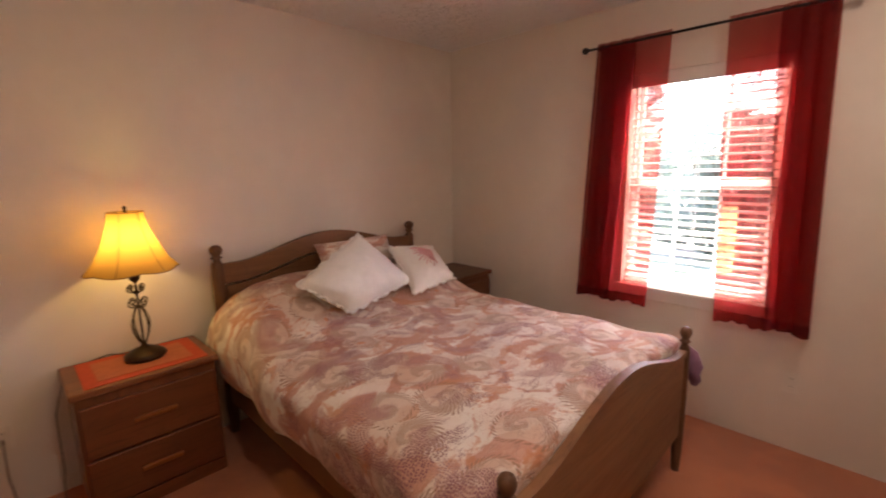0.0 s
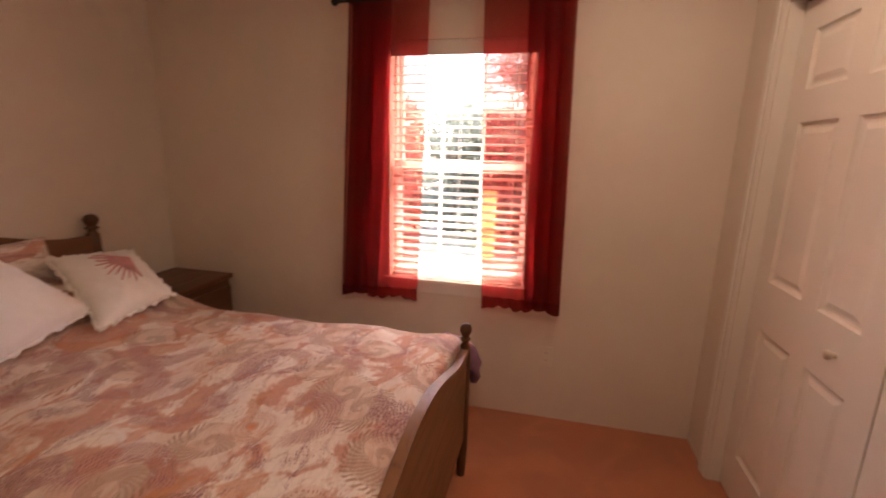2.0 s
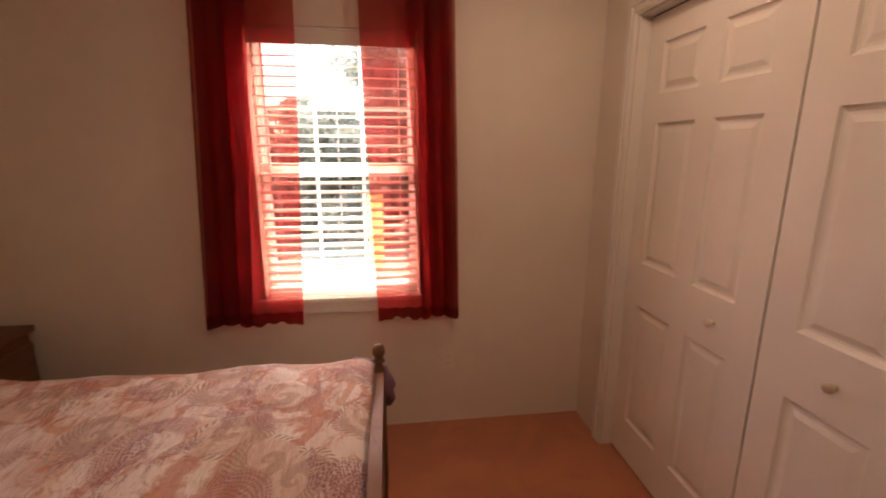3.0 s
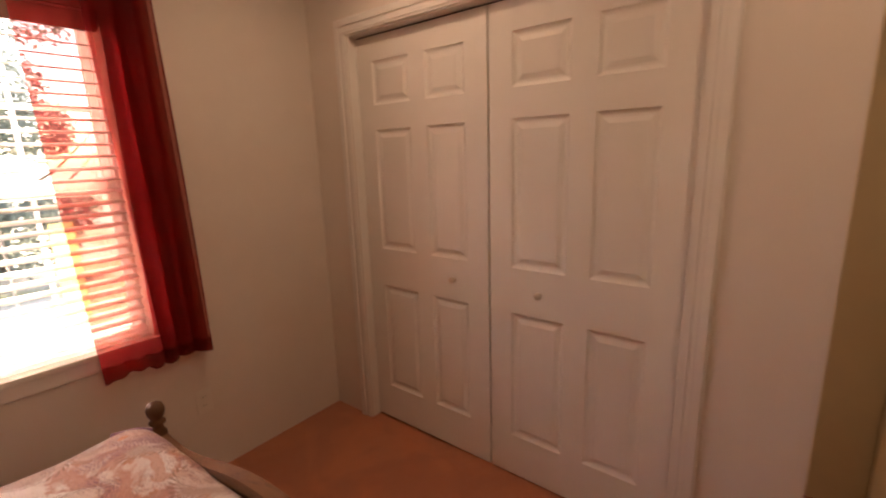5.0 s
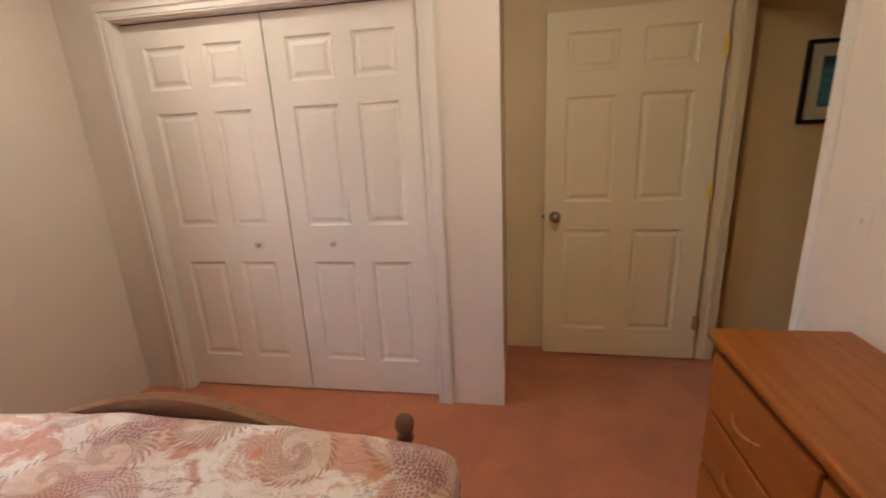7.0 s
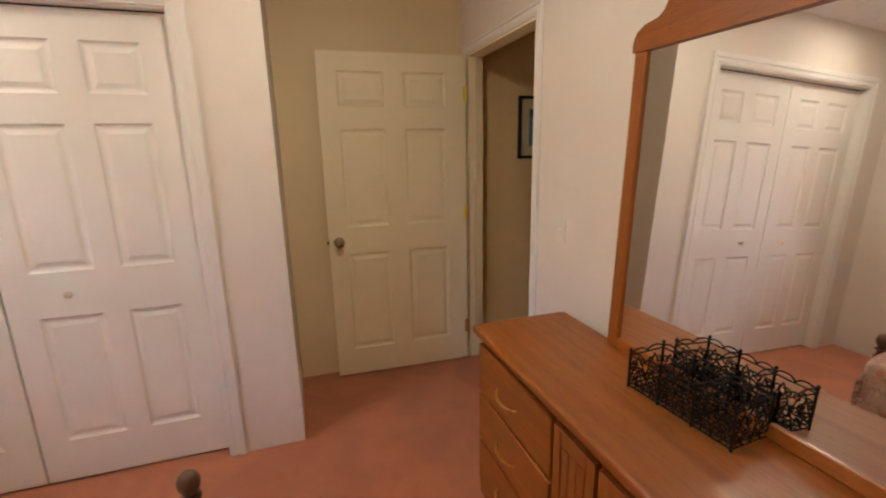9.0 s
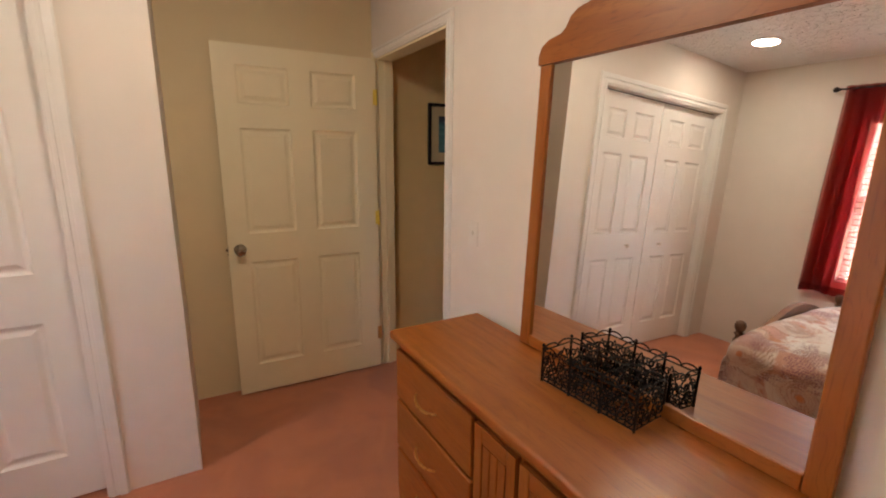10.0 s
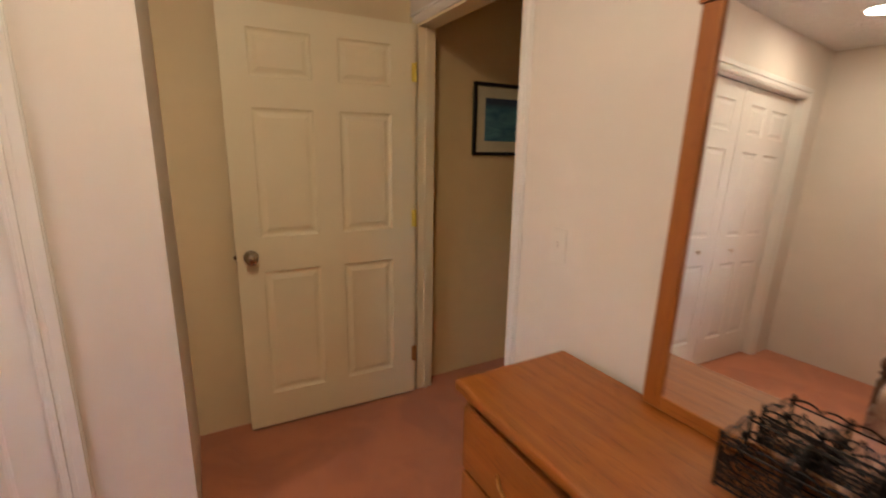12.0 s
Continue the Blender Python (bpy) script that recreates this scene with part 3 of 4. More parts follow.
# ---- window ----
win = tagged(new("window_1"), "white double-hung window with muntins and a wooden sill", "window", kind="structure")
XF = XE + 0.085
part("window_frame", boxes((XF, WN0, WZ0 + 0.004, XE + 0.15, WN0 + 0.014, WZ1), (XF, WN1 - 0.014, WZ0 + 0.004, XE + 0.15, WN1, WZ1), (XF, WN0 + 0.014, WZ1 - 0.014, XE + 0.15, WN1 - 0.014, WZ1), (XF, WN0 + 0.014, WZ0 + 0.004, XE + 0.15, WN1 - 0.014, WZ0 + 0.016), bevel=0.002, segments=1), VINYL, win)
for z0, z1, x0 in ((WZ0 + 0.017, 1.42, XF + 0.004), (1.36, WZ1 - 0.015, XF + 0.034)):
    a, b = WN0 + 0.015, WN1 - 0.015
    s = 0.028
    RL, TL = (0.034, 0.056) if z0 < 1 else (0.056, 0.030)
    part("sash", boxes((x0, a, z0, x0 + 0.026, a + s, z1), (x0, b - s, z0, x0 + 0.026, b, z1), (x0, a + s, z0, x0 + 0.026, b - s, z0 + RL), (x0, a + s, z1 - TL, x0 + 0.026, b - s, z1), bevel=0.002, segments=1), SASH, win)
    for k in (1, 2):
        y = a + s + (b - a - 2 * s) * k / 3
        part("muntin", boxes((x0 + 0.007, y - 0.007, z0 + RL, x0 + 0.019, y + 0.007, z1 - TL)), SASH, win)
    zm = (z0 + z1) / 2
    part("muntin", boxes((x0 + 0.0075, a + s, zm - 0.007, x0 + 0.0185, b - s, zm + 0.007)), SASH, win)
    pane = part("pane", boxes((x0 + 0.011, a + s - 0.004, z0 + RL - 0.004, x0 + 0.015, b - s + 0.004, z1 - TL + 0.004)), GLASS, win)
    pane.visible_shadow = False
part("window_sill", boxes((XE - 0.022, WN0 - 0.03, WZ0 - 0.018, XF, WN1 + 0.03, WZ0 + 0.004), bevel=0.003), TRIM, win)
part("apron", boxes((XE - 0.012, WN0 - 0.01, WZ0 - 0.075, XE, WN1 + 0.01, WZ0 - 0.018), bevel=0.003), TRIM, win)

blind = thing("venetian_blind", "white two-inch horizontal blind, lowered with open slats", "blind", at=(XE + 0.045, 0, 0))
part("valance", boxes((-0.042, WN0 + 0.006, WZ1 - 0.076, -0.034, WN1 - 0.006, WZ1 - 0.002), (-0.046, WN0 + 0.006, WZ1 - 0.014, -0.034, WN1 - 0.006, WZ1 - 0.003), bevel=0.002, segments=1), TRIM, blind)
part("headrail", boxes((-0.028, WN0 + 0.008, WZ1 - 0.045, 0.026, WN1 - 0.008, WZ1 - 0.004)), VINYL, blind)
sl = bmesh.new()
for j in range(5):
    for side in (0, 1):
        sl.verts.new((-0.025 + 0.0125 * j, WN0 + 0.010 if side == 0 else WN1 - 0.010, 0.003 - 0.003 * ((j - 2) / 2) ** 2))
sl.verts.ensure_lookup_table()
for j in range(4):
    sl.faces.new([sl.verts[k] for k in (2 * j, 2 * j + 1, 2 * j + 3, 2 * j + 2)])
ext = bmesh.ops.extrude_face_region(sl, geom=sl.faces[:])
bmesh.ops.translate(sl, vec=(0, 0, -0.003), verts=[v for v in ext["geom"] if isinstance(v, bmesh.types.BMVert)])
first = part("slat", sl, SLAT, blind)
PITCH = 0.0445
first.matrix_local = pose(0, 0, 0.80, 0, -12)
for k in range(1, 26):
    o = first.copy()
    scene.collection.objects.link(o)
    o.parent = blind
    o.matrix_local = pose(0, 0, 0.80 + PITCH * k, 0, -12)
part("bottom_rail", boxes((-0.026, WN0 + 0.010, 0.762, 0.026, WN1 - 0.010, 0.780), bevel=0.004), SLAT, blind)
for y in (WN0 + 0.09, (WN0 + WN1) / 2, WN1 - 0.09):
    part("ladder_cord", tube(tube(bmesh.new(), [(-0.0265, y, 0.77), (-0.0265, y, 1.96)], 0.0010, 5), [(0.0265, y, 0.77), (0.0265, y, 1.96)], 0.0010, 5), SLAT, blind)
part("wand", tube(bmesh.new(), [(-0.05, WN1 - 0.07, 1.30), (-0.05, WN1 - 0.07, 1.95)], 0.004, 6), SLAT, blind)

# ---- curtains on their rod ----
RODX, RODZ = XE - 0.075, 2.205
rod = thing("curtain_rod", "thin dark metal curtain rod with ball finials", "curtain rod")
part("pole", tube(bmesh.new(), [(RODX, 0.235, RODZ), (RODX, 1.43, RODZ)], 0.0075, 10), BLACK, rod)
for y, s in ((0.235, -1), (1.43, 1)):
    fb = lathe(bmesh.new(), [(0.004, 0), (0.011, 0.004), (0.009, 0.010), (0.017, 0.018), (0.021, 0.030), (0.016, 0.043), (0.006, 0.050)], segments=16)
    bmesh.ops.transform(fb, matrix=pose(RODX, y, RODZ, -90 * s), verts=fb.verts)
    part("finial", fb, BLACK, rod, smooth=True)
for y in (0.30, 1.37):
    part("bracket", boxes((RODX - 0.004, y - 0.006, RODZ - 0.014, XE, y + 0.006, RODZ - 0.004), (XE - 0.004, y - 0.012, RODZ - 0.035, XE, y + 0.012, RODZ + 0.02), bevel=0.001, segments=1), BLACK, rod)


def curtain(outer_top, outer_bot, inner_top, inner_bot, bottom, seed, label):
    """A sheer panel: gathered in deep overlapping folds on the outer side, nearly flat on the inner side."""
    rng = random.Random(seed)
    root = thing("curtain", label, "curtain", "pair of curtains")
    bm = bmesh.new()
    cols, rows = 150, 26
    ph = rng.random() * 6
    grid = []
    for j in range(rows + 1):
        f = j / rows
        z = RODZ + 0.022 - f * (RODZ + 0.022 - bottom)
        row = []
        for i in range(cols + 1):
            u = i / cols
            gather = (1 - u) ** 1.2 if u < 0.62 else 0.28 * (1 - u) + 0.10
            fold = math.sin(u * 40 + ph + 0.5 * math.sin(f * 2.3 + u * 9))
            back = math.cos(u * 40 + ph + 0.5 * math.sin(f * 2.3 + u * 9))
            y0 = outer_top + (inner_top - outer_top) * u
            y1 = outer_bot + (inner_bot - outer_bot) * u
            ff = f ** 1.3
            y = y0 + (y1 - y0) * ff + 0.013 * gather * back * math.copysign(1, inner_top - outer_top)
            amp = (0.004 + 0.024 * gather) * (0.45 + 0.55 * min(1, f * 5))
            x = RODX + amp * fold - 0.014 * math.sin(math.pi * f) * (1 - u)
            if f * (RODZ - bottom) < 0.05:
                x += 0.002
            z2 = z - (0.010 * math.sin(u * 13 + ph) + 0.004 * math.sin(u * 47)) * (1 if j == rows else 0) * 0.8
            row.append(bm.verts.new((x, y, z2)))
        grid.append(row)
    for a, b in zip(grid, grid[1:]):
        for k in range(cols):
            bm.faces.new((a[k], a[k + 1], b[k + 1], b[k]))
    panel = part("sheer_panel", bm, SHEER, root, smooth=True)
    # cloth doubled behind on the gathered side
    bm = bmesh.new()
    inner = int(cols * 0.50)
    lines = []
    for j in range(0, rows + 1, 2):
        f = j / rows
        row = grid_co(panel, j, cols)
        cut = int(inner * (0.97 + 0.10 * math.sin(f * 3.0 + ph)))
        line = []
        for i in range(0, 71):
            q = i / 70
            p = row[int(cut * q)]
            line.append(bm.verts.new((RODX + 0.030 + 0.012 * math.sin(q * 31 + ph + f), row[0].y + (row[cut].y - row[0].y) * (q + 0.018 * math.sin(q * 40 + ph)), p.z - 0.004)))
        lines.append(line)
    for a, b in zip(lines, lines[1:]):
        for k in range(70):
            bm.faces.new((a[k], a[k + 1], b[k + 1], b[k]))
    part("gathered_layer", bm, SHEER, root, smooth=True)
    # doubled cloth at the hem
    bm = bmesh.new()
    strip = []
    for row in (grid_co(panel, rows - 1, cols), grid_co(panel, rows, cols)):
        strip.append([bm.verts.new(p + Vector((-0.003, 0, 0.0))) for p in row])
    for k in range(cols):
        bm.faces.new((strip[0][k], strip[0][k + 1], strip[1][k + 1], strip[1][k]))
    part("hem", bm, SHEER, root, smooth=True)
    return root


def grid_co(panel, j, cols):
    me = panel.data
    return [me.vertices[j * (cols + 1) + i].co.copy() for i in range(cols + 1)]


curtain(1.385, 1.465, 0.955, 1.005, 0.655, 3, "sheer dark red curtain panel gathered on a rod")
curtain(0.262, 0.228, 0.690, 0.640, 0.655, 8, "sheer dark red curtain panel gathered on a rod")

# ---- bed ----
BXL, BXR, BYF, BYH = 0.925, 2.325, 0.632, 2.615
bed = thing("bed", "brown-stained wooden bed with arched headboard, footboard and turned posts", "bed")


def bed_post(x, y, h, r):
    p = [(r * 0.72, 0.0), (r * 0.80, 0.03), (r, 0.16), (r, h - 0.20), (r * 0.92, h - 0.075), (r * 0.62, h - 0.062), (r * 0.58, h - 0.050), (r * 0.95, h - 0.044), (r * 0.95, h - 0.038), (r * 0.55, h - 0.032),
         (r * 0.80, h - 0.022), (r * 1.02, h - 0.008), (r * 1.05, h + 0.006), (r * 0.85, h + 0.020), (r * 0.4, h + 0.028)]
    part("post", lathe(bmesh.new(), p, x, y, 20), PINE_Z, bed, smooth=True)


for x in (BXL, BXR):
    bed_post(x, BYF, 0.722, 0.025)
    bed_post(x, BYH, 1.085, 0.033)


def arch(u, low, high):
    """A raised middle with hollow shoulders, u from 0 to 1."""
    s = math.sin(math.pi * min(max((u - 0.06) / 0.88, 0), 1))
    return low + (high - low) * s ** 1.7


def arched_board(name, y, thick, x0, x1, bottom, low, high, low2=None, high2=None, bevel=0.006):
    n = 28
    top = [(x0 + (x1 - x0) * k / n, arch(k / n, low, high)) for k in range(n + 1)]
    if low2 is None:
        out = [(x0, bottom), (x1, bottom)] + top[::-1]
    else:
        bot = [(x0 + (x1 - x0) * k / n, arch(k / n, low2, high2)) for k in range(n + 1)]
        out = bot + top[::-1]
    bm = board(bmesh.new(), out, thick, lambda u, v, w: (u, y + w, v))
    soften(bm, bevel, 2, 0.9)
    return part(name, bm, PINE_X, bed)


arched_board("footboard_panel", BYF - 0.010, 0.020, BXL + 0.02, BXR - 0.02, 0.20, 0.615, 0.742, bevel=0.003)
arched_board("footboard_rail", BYF - 0.017, 0.034, BXL + 0.02, BXR - 0.02, 0, 0.640, 0.766, 0.612, 0.738)
arched_board("headboard_rail", BYH - 0.018, 0.036, BXL + 0.02, BXR - 0.02, 0, 1.005, 1.118, 0.895, 1.005)
arched_board("headboard_panel", BYH - 0.008, 0.016, BXL + 0.02, BXR - 0.02, 0.35, 0.880, 0.985, bevel=0.003)
for x in (BXL - 0.013, BXR - 0.013):
    part("side_rail", soften(boxes((x, BYF + 0.02, 0.20, x + 0.026, BYH - 0.02, 0.36)), 0.004), PINE_Y, bed)
for y in (0.95, 1.6, 2.25):
    part("bed_slat", boxes((BXL + 0.013, y - 0.04, 0.225, BXR - 0.013, y + 0.04, 0.245)), PINE_X, bed)

mat_ = thing("mattress", "dark fabric box spring and mattress under the comforter", "mattress")
part("mattress_block", boxes((BXL + 0.02, BYF + 0.03, 0.46, BXR - 0.02, BYH - 0.06, 0.66), bevel=0.05, segments=3), WHITE_COTTON, mat_)
part("box_spring", boxes((BXL + 0.02, BYF + 0.03, 0.245, BXR - 0.02, BYH - 0.06, 0.46), bevel=0.015, segments=2), MATTRESS, mat_, "black box spring")


def comforter():
    root = thing("comforter", "puffy cotton comforter printed with salmon and plum paisley swirls", "bedspread")
    bm = bmesh.new()
    uvl = bm.loops.layers.uv.new("uv")
    nu, nv = 110, 120
    cx, half = 1.612, 0.806
    y0, y1 = BYF + 0.020, BYH - 0.055
    grid, uvs = [], []
    for j in range(-5, nv + 1):
        v = max(j, 0) / nv
        y = y0 + (y1 - y0) * v
        tuck = max(0, -j)
        foot = max(0.0, 1 - (y - y0) / 0.10)
        headup = 1 / (1 + math.exp(-(y - 2.13) / 0.075))
        row, us = [], []
        arc, last = 0.0, None
        for i in range(nu + 1):
            s = -1 + 2 * i / nu
            th = s * radians(116)
            sn, cs = math.sin(th), math.cos(th)
            ex = 0.56 - (0.15 if s < 0 else 0.04) * math.exp(-((y - 0.67) / 0.10) ** 2)
            px = math.copysign(abs(sn) ** ex, sn)
            pz = math.copysign(abs(cs) ** ex, cs)
            hemv = 0.03 * math.sin(y * 7.1 + (1 if s > 0 else 0)) + 0.02 * math.sin(y * 17.3 + s)
            side = max(0.0, abs(s) - 0.62) / 0.38
            bulge = 0.012 * math.sin(y * 6.3 + s * 3.1) + 0.010 * math.sin(y * 11.9 + 2 * s)
            x = cx + px * (half + bulge - 0.05 * side ** 2 + 0.02 * math.exp(-((y - 0.7) / 0.15) ** 2) + (0.15 * side * math.exp(-((y - 0.70) / 0.16) ** 2) if s > 0 else 0.0))
            top = 0.713 + (0.027 - 0.020 * s) * math.exp(-((y - 0.69) / 0.10) ** 2) + 0.018 * noise.noise((x * 2.6, y * 2.6, 0.3)) + 0.010 * noise.noise((x * 7, y * 7, 2.3)) + 0.185 * headup * max(0.0, 1 - (abs(s) / 0.66) ** 4)
            base = 0.56
            z = base + pz * (top - base) if pz > 0 else base + pz * (0.345 + hemv)
            z -= foot ** 2 * 0.03 * (1 if pz > 0 else 0.3)
            z -= 0.035 * tuck * max(0.0, min(1.0, (z - 0.45) / 0.2))
            wr = noise.noise((x * 16, y * 13, z * 14)) * 0.004
            p = Vector((x + wr * px, y + wr, z + wr * pz))
            if last is not None:
                arc += (p - last).length
            last = p.copy()
            row.append(bm.verts.new(p))
            us.append(arc)
        grid.append(row)
        uvs.append([(a - us[nu // 2], y - 0.035 * tuck) for a in us])
    for j in range(nv + 5):
        for i in range(nu):
            f = bm.faces.new((grid[j][i], grid[j][i + 1], grid[j + 1][i + 1], grid[j + 1][i]))
            for loop, (jj, ii) in zip(f.loops, ((j, i), (j, i + 1), (j + 1, i + 1), (j + 1, i))):
                loop[uvl].uv = uvs[jj][ii]
    ob = part("comforter_cover", bm, PAISLEY, root, smooth=True)
    mod = ob.modifiers.new("thickness", "SOLIDIFY")
    mod.thickness, mod.offset = 0.018, -1
    co = [v.co for v in ob.data.vertices]
    flap = bmesh.new()
    tube(flap, [(2.395, 0.74, 0.66), (2.405, 0.68, 0.62), (2.412, 0.63, 0.575), (2.410, 0.605, 0.52), (2.404, 0.598, 0.465), (2.40, 0.60, 0.435)], lambda q: 0.012 + 0.030 * math.sin(math.pi * min(1, q * 1.05)) ** 0.8, 12)
    for vert in flap.verts:
        vert.co += vert.co.normalized() * 0.016 * noise.noise(vert.co * 28)
    part("corner_flap", flap, PLUM, root, "crumpled plum corner of the comforter", True)
    for i in (0, nu):
        part("hem_piping", tube(bmesh.new(), [co[j * (nu + 1) + i] for j in range(5, nv + 6, 2)], 0.006, 6), WHITE_COTTON, root, "pale corded edge", True)
    return root


comforter()


def pillow(label, corners, thick, material, seed, ruffle=0.0, uv=False):
    """A stuffed pillow over four corners, given in order round it; it bulges to both sides."""
    root = thing("pillow", label, "pillow", "pillows on the bed")
    c = [Vector(p) for p in corners]
    nrm = (c[2] - c[0]).cross(c[3] - c[1]).normalized()
    if nrm.z < 0:
        nrm = -nrm
    n = 26
    bm = bmesh.new()
    uvl = bm.loops.layers.uv.new("uv")

    def at(a, b, side):
        # edges pulled in between the corners
        pull = 0.055
        aa = 0.5 + (a - 0.5) * (1 - pull * 4 * b * (1 - b) * 1.0)
        bb = 0.5 + (b - 0.5) * (1 - pull * 4 * a * (1 - a) * 1.0)
        p = c[0] * (1 - aa) * (1 - bb) + c[1] * aa * (1 - bb) + c[2] * aa * bb + c[3] * (1 - aa) * bb
        puff = (16 * a * (1 - a) * b * (1 - b)) ** 0.42
        w = 0.010 * noise.noise((p.x * 9 + seed, p.y * 9, p.z * 9)) + 0.006 * noise.noise((p.x * 20 + seed, p.y * 24, p.z * 24))
        return p + nrm * side * (thick * 0.5 * puff + w * (0.3 + puff))
    for side in (1, -1):
        grid = [[bm.verts.new(at(i / n, j / n, side)) for i in range(n + 1)] for j in range(n + 1)]
        for j in range(n):
            for i in range(n):
                f = bm.faces.new((grid[j][i], grid[j][i + 1], grid[j + 1][i + 1], grid[j + 1][i]))
                for loop, (jj, ii) in zip(f.loops, ((j, i), (j, i + 1), (j + 1, i + 1), (j + 1, i))):
                    loop[uvl].uv = (0.55 * ii / n + seed, 0.55 * jj / n)
    bmesh.ops.remove_doubles(bm, verts=bm.verts, dist=0.002)
    part("cushion", bm, material, root, smooth=True)
    if ruffle:
        bm = bmesh.new()
        inner, outer = [], []
        m = 220
        for k in range(m):
            q = 4 * k / m
            e, f = int(q), q - int(q)
            a, b = ((f, 0), (1, f), (1 - f, 1), (0, 1 - f))[e]
            p = at(a, b, 0)
            mid = (c[0] + c[1] + c[2] + c[3]) / 4
            d = (p - mid)
            d -= nrm * d.dot(nrm)
            d.normalize()
            wav = math.sin(k * 1.15) * 0.006 + math.sin(k * 0.43) * 0.005
            inner.append(bm.verts.new(p - d * 0.012))
            outer.append(bm.verts.new(p + d * (ruffle + 0.006 * math.sin(k * 0.71)) + nrm * wav))
        for k in range(m):
            bm.faces.new((inner[k], inner[(k + 1) % m], outer[(k + 1) % m], outer[k]))
        ob = part("ruffle", bm, material, root, smooth=True)
        mod = ob.modifiers.new("thickness", "SOLIDIFY")
        mod.thickness = 0.003
    return root, at


pillow("patterned pillow in paisley cotton leaning on the headboard", [(1.45, 2.40, 0.86), (2.02, 2.40, 0.86), (2.02, 2.50, 1.06), (1.45, 2.50, 1.06)], 0.13, PAISLEY, 5)
emb, emb_at = pillow("white pillow with pink embroidered flower", [(1.80, 1.97, 0.765), (2.20, 2.02, 0.785), (2.26, 2.30, 0.96), (1.90, 2.33, 1.00)], 0.13, WHITE_COTTON, 2, 0.013)
for k in range(11):
    a0, b0 = 0.70, 0.68
    ang = 2.6 + k * 0.20
    pts = [emb_at(a0 + math.cos(ang) * r, b0 + math.sin(ang) * r, 1.04) for r in (0.0, 0.09, 0.18, 0.28, 0.38 + 0.05 * (k % 2))]
    part("stitched_petal", tube(bmesh.new(), pts, (lambda q: 0.011 * (1 - 0.75 * q)), 5), PINK_THREAD, emb, "pink embroidery")
pillow("large white pillow with ruffled edge propped on a corner", [(1.335, 1.94, 0.775), (1.87, 2.07, 0.815), (1.62, 2.27, 1.125), (1.125, 2.11, 0.935)], 0.19, WHITE_COTTON, 7, 0.012)


# ---- chests in honey oak ----
def bow_pull(root, centre, length, along, out, material, label):
    """A bowed bar handle: centre on the front, along and out are unit vectors."""
    c, a, o = Vector(centre), Vector(along), Vector(out)
    pts = []
    for k in range(15):
        q = -1 + 2 * k / 14
        pts.append(c + a * q * length / 2 + o * (0.002 + 0.024 * (1 - abs(q) ** 2.6)) - Vector((0, 0, 0.008 * (1 - q * q))))
    bm = tube(bmesh.new(), pts, lambda q: 0.0042 + 0.0012 * math.sin(math.pi * q), 8)
    return part("handle", bm, material, root, label, smooth=True)


def nightstand(name_label, x0, y0, x1, y1, h, group, wood3=(None, None, None)):
    wx, wy, wz = wood3
    root = thing("nightstand", name_label, "nightstand", group)
    part("carcass", soften(boxes((x0 + 0.015, y0 + 0.022, 0.0, x1 - 0.015, y1, h - 0.03)), 0.003), wz, root)
    part("top", soften(boxes((x0, y0, h - 0.03, x1, y1, h)), 0.008, 3), wx, root)
    part("plinth", soften(boxes((x0 + 0.015, y0 + 0.012, 0.0, x1 - 0.015, y0 + 0.022, 0.065)), 0.003), wx, root)
    zb = [0.075, (h - 0.085) / 2 + 0.045, h - 0.060]
    for a, b in zip(zb, zb[1:]):
        d = part("drawer_front", soften(boxes((x0 + 0.025, y0 + 0.004, a, x1 - 0.025, y0 + 0.022, b - 0.012)), 0.006, 3), wx, root)
        pull = bmesh.new()
        zc, xc = (a + b) / 2 - 0.005, (x0 + x1) / 2
        box(pull, xc - 0.085, y0 - 0.014, zc - 0.010, xc + 0.085, y0 + 0.004, zc + 0.012)
        soften(pull, 0.006, 3)
        part("handle", pull, OAK_X if wx is SHADED_RED_OAK_X else wx, d, "carved wooden bar handle")
    return root


nightstand("honey oak nightstand with two drawers and wooden pulls", 0.205, 2.29, 0.785, 2.69, 0.62, "pair of nightstands", (SHADED_RED_OAK_X, SHADED_RED_OAK_X, SHADED_RED_OAK_Z))
nightstand("dark brown nightstand in the corner beside the bed", 2.44, 2.235, 2.875, 2.675, 0.69, "pair of nightstands", (DARK_X, DARK_X, DARK_X))

run = thing("table_runner", "orange woven runner with red border on the nightstand", "table runner")
part("cloth", boxes((0.262, 2.315, 0.6205, 0.745, 2.665, 0.6232), bevel=0.001, segments=1), RUNNER_RED, run)
part("inner_field", boxes((0.315, 2.365, 0.6234, 0.692, 2.615, 0.6250), bevel=0.0005, segments=1), RUNNER, run)

# bedside lamp
lx, ly = LAMP
tl = thing("table_lamp", "lit table lamp with amber bell shade on a scrolled iron base", "table lamp")
part("base", lathe(bmesh.new(), [(0.080, 0.6252), (0.088, 0.632), (0.088, 0.645), (0.076, 0.656), (0.060, 0.664), (0.040, 0.674), (0.016, 0.682), (0.010, 0.70)], lx, ly, 28), BRONZE, tl, smooth=True)
part("stem", lathe(bmesh.new(), [(0.005, 0.69), (0.005, 0.95), (0.010, 0.955), (0.006, 0.965), (0.006, 1.00), (0.018, 1.01), (0.026, 1.035), (0.012, 1.045), (0.016, 1.05), (0.016, 1.09), (0.008, 1.10)], lx, ly, 14), BRONZE, tl, smooth=True)
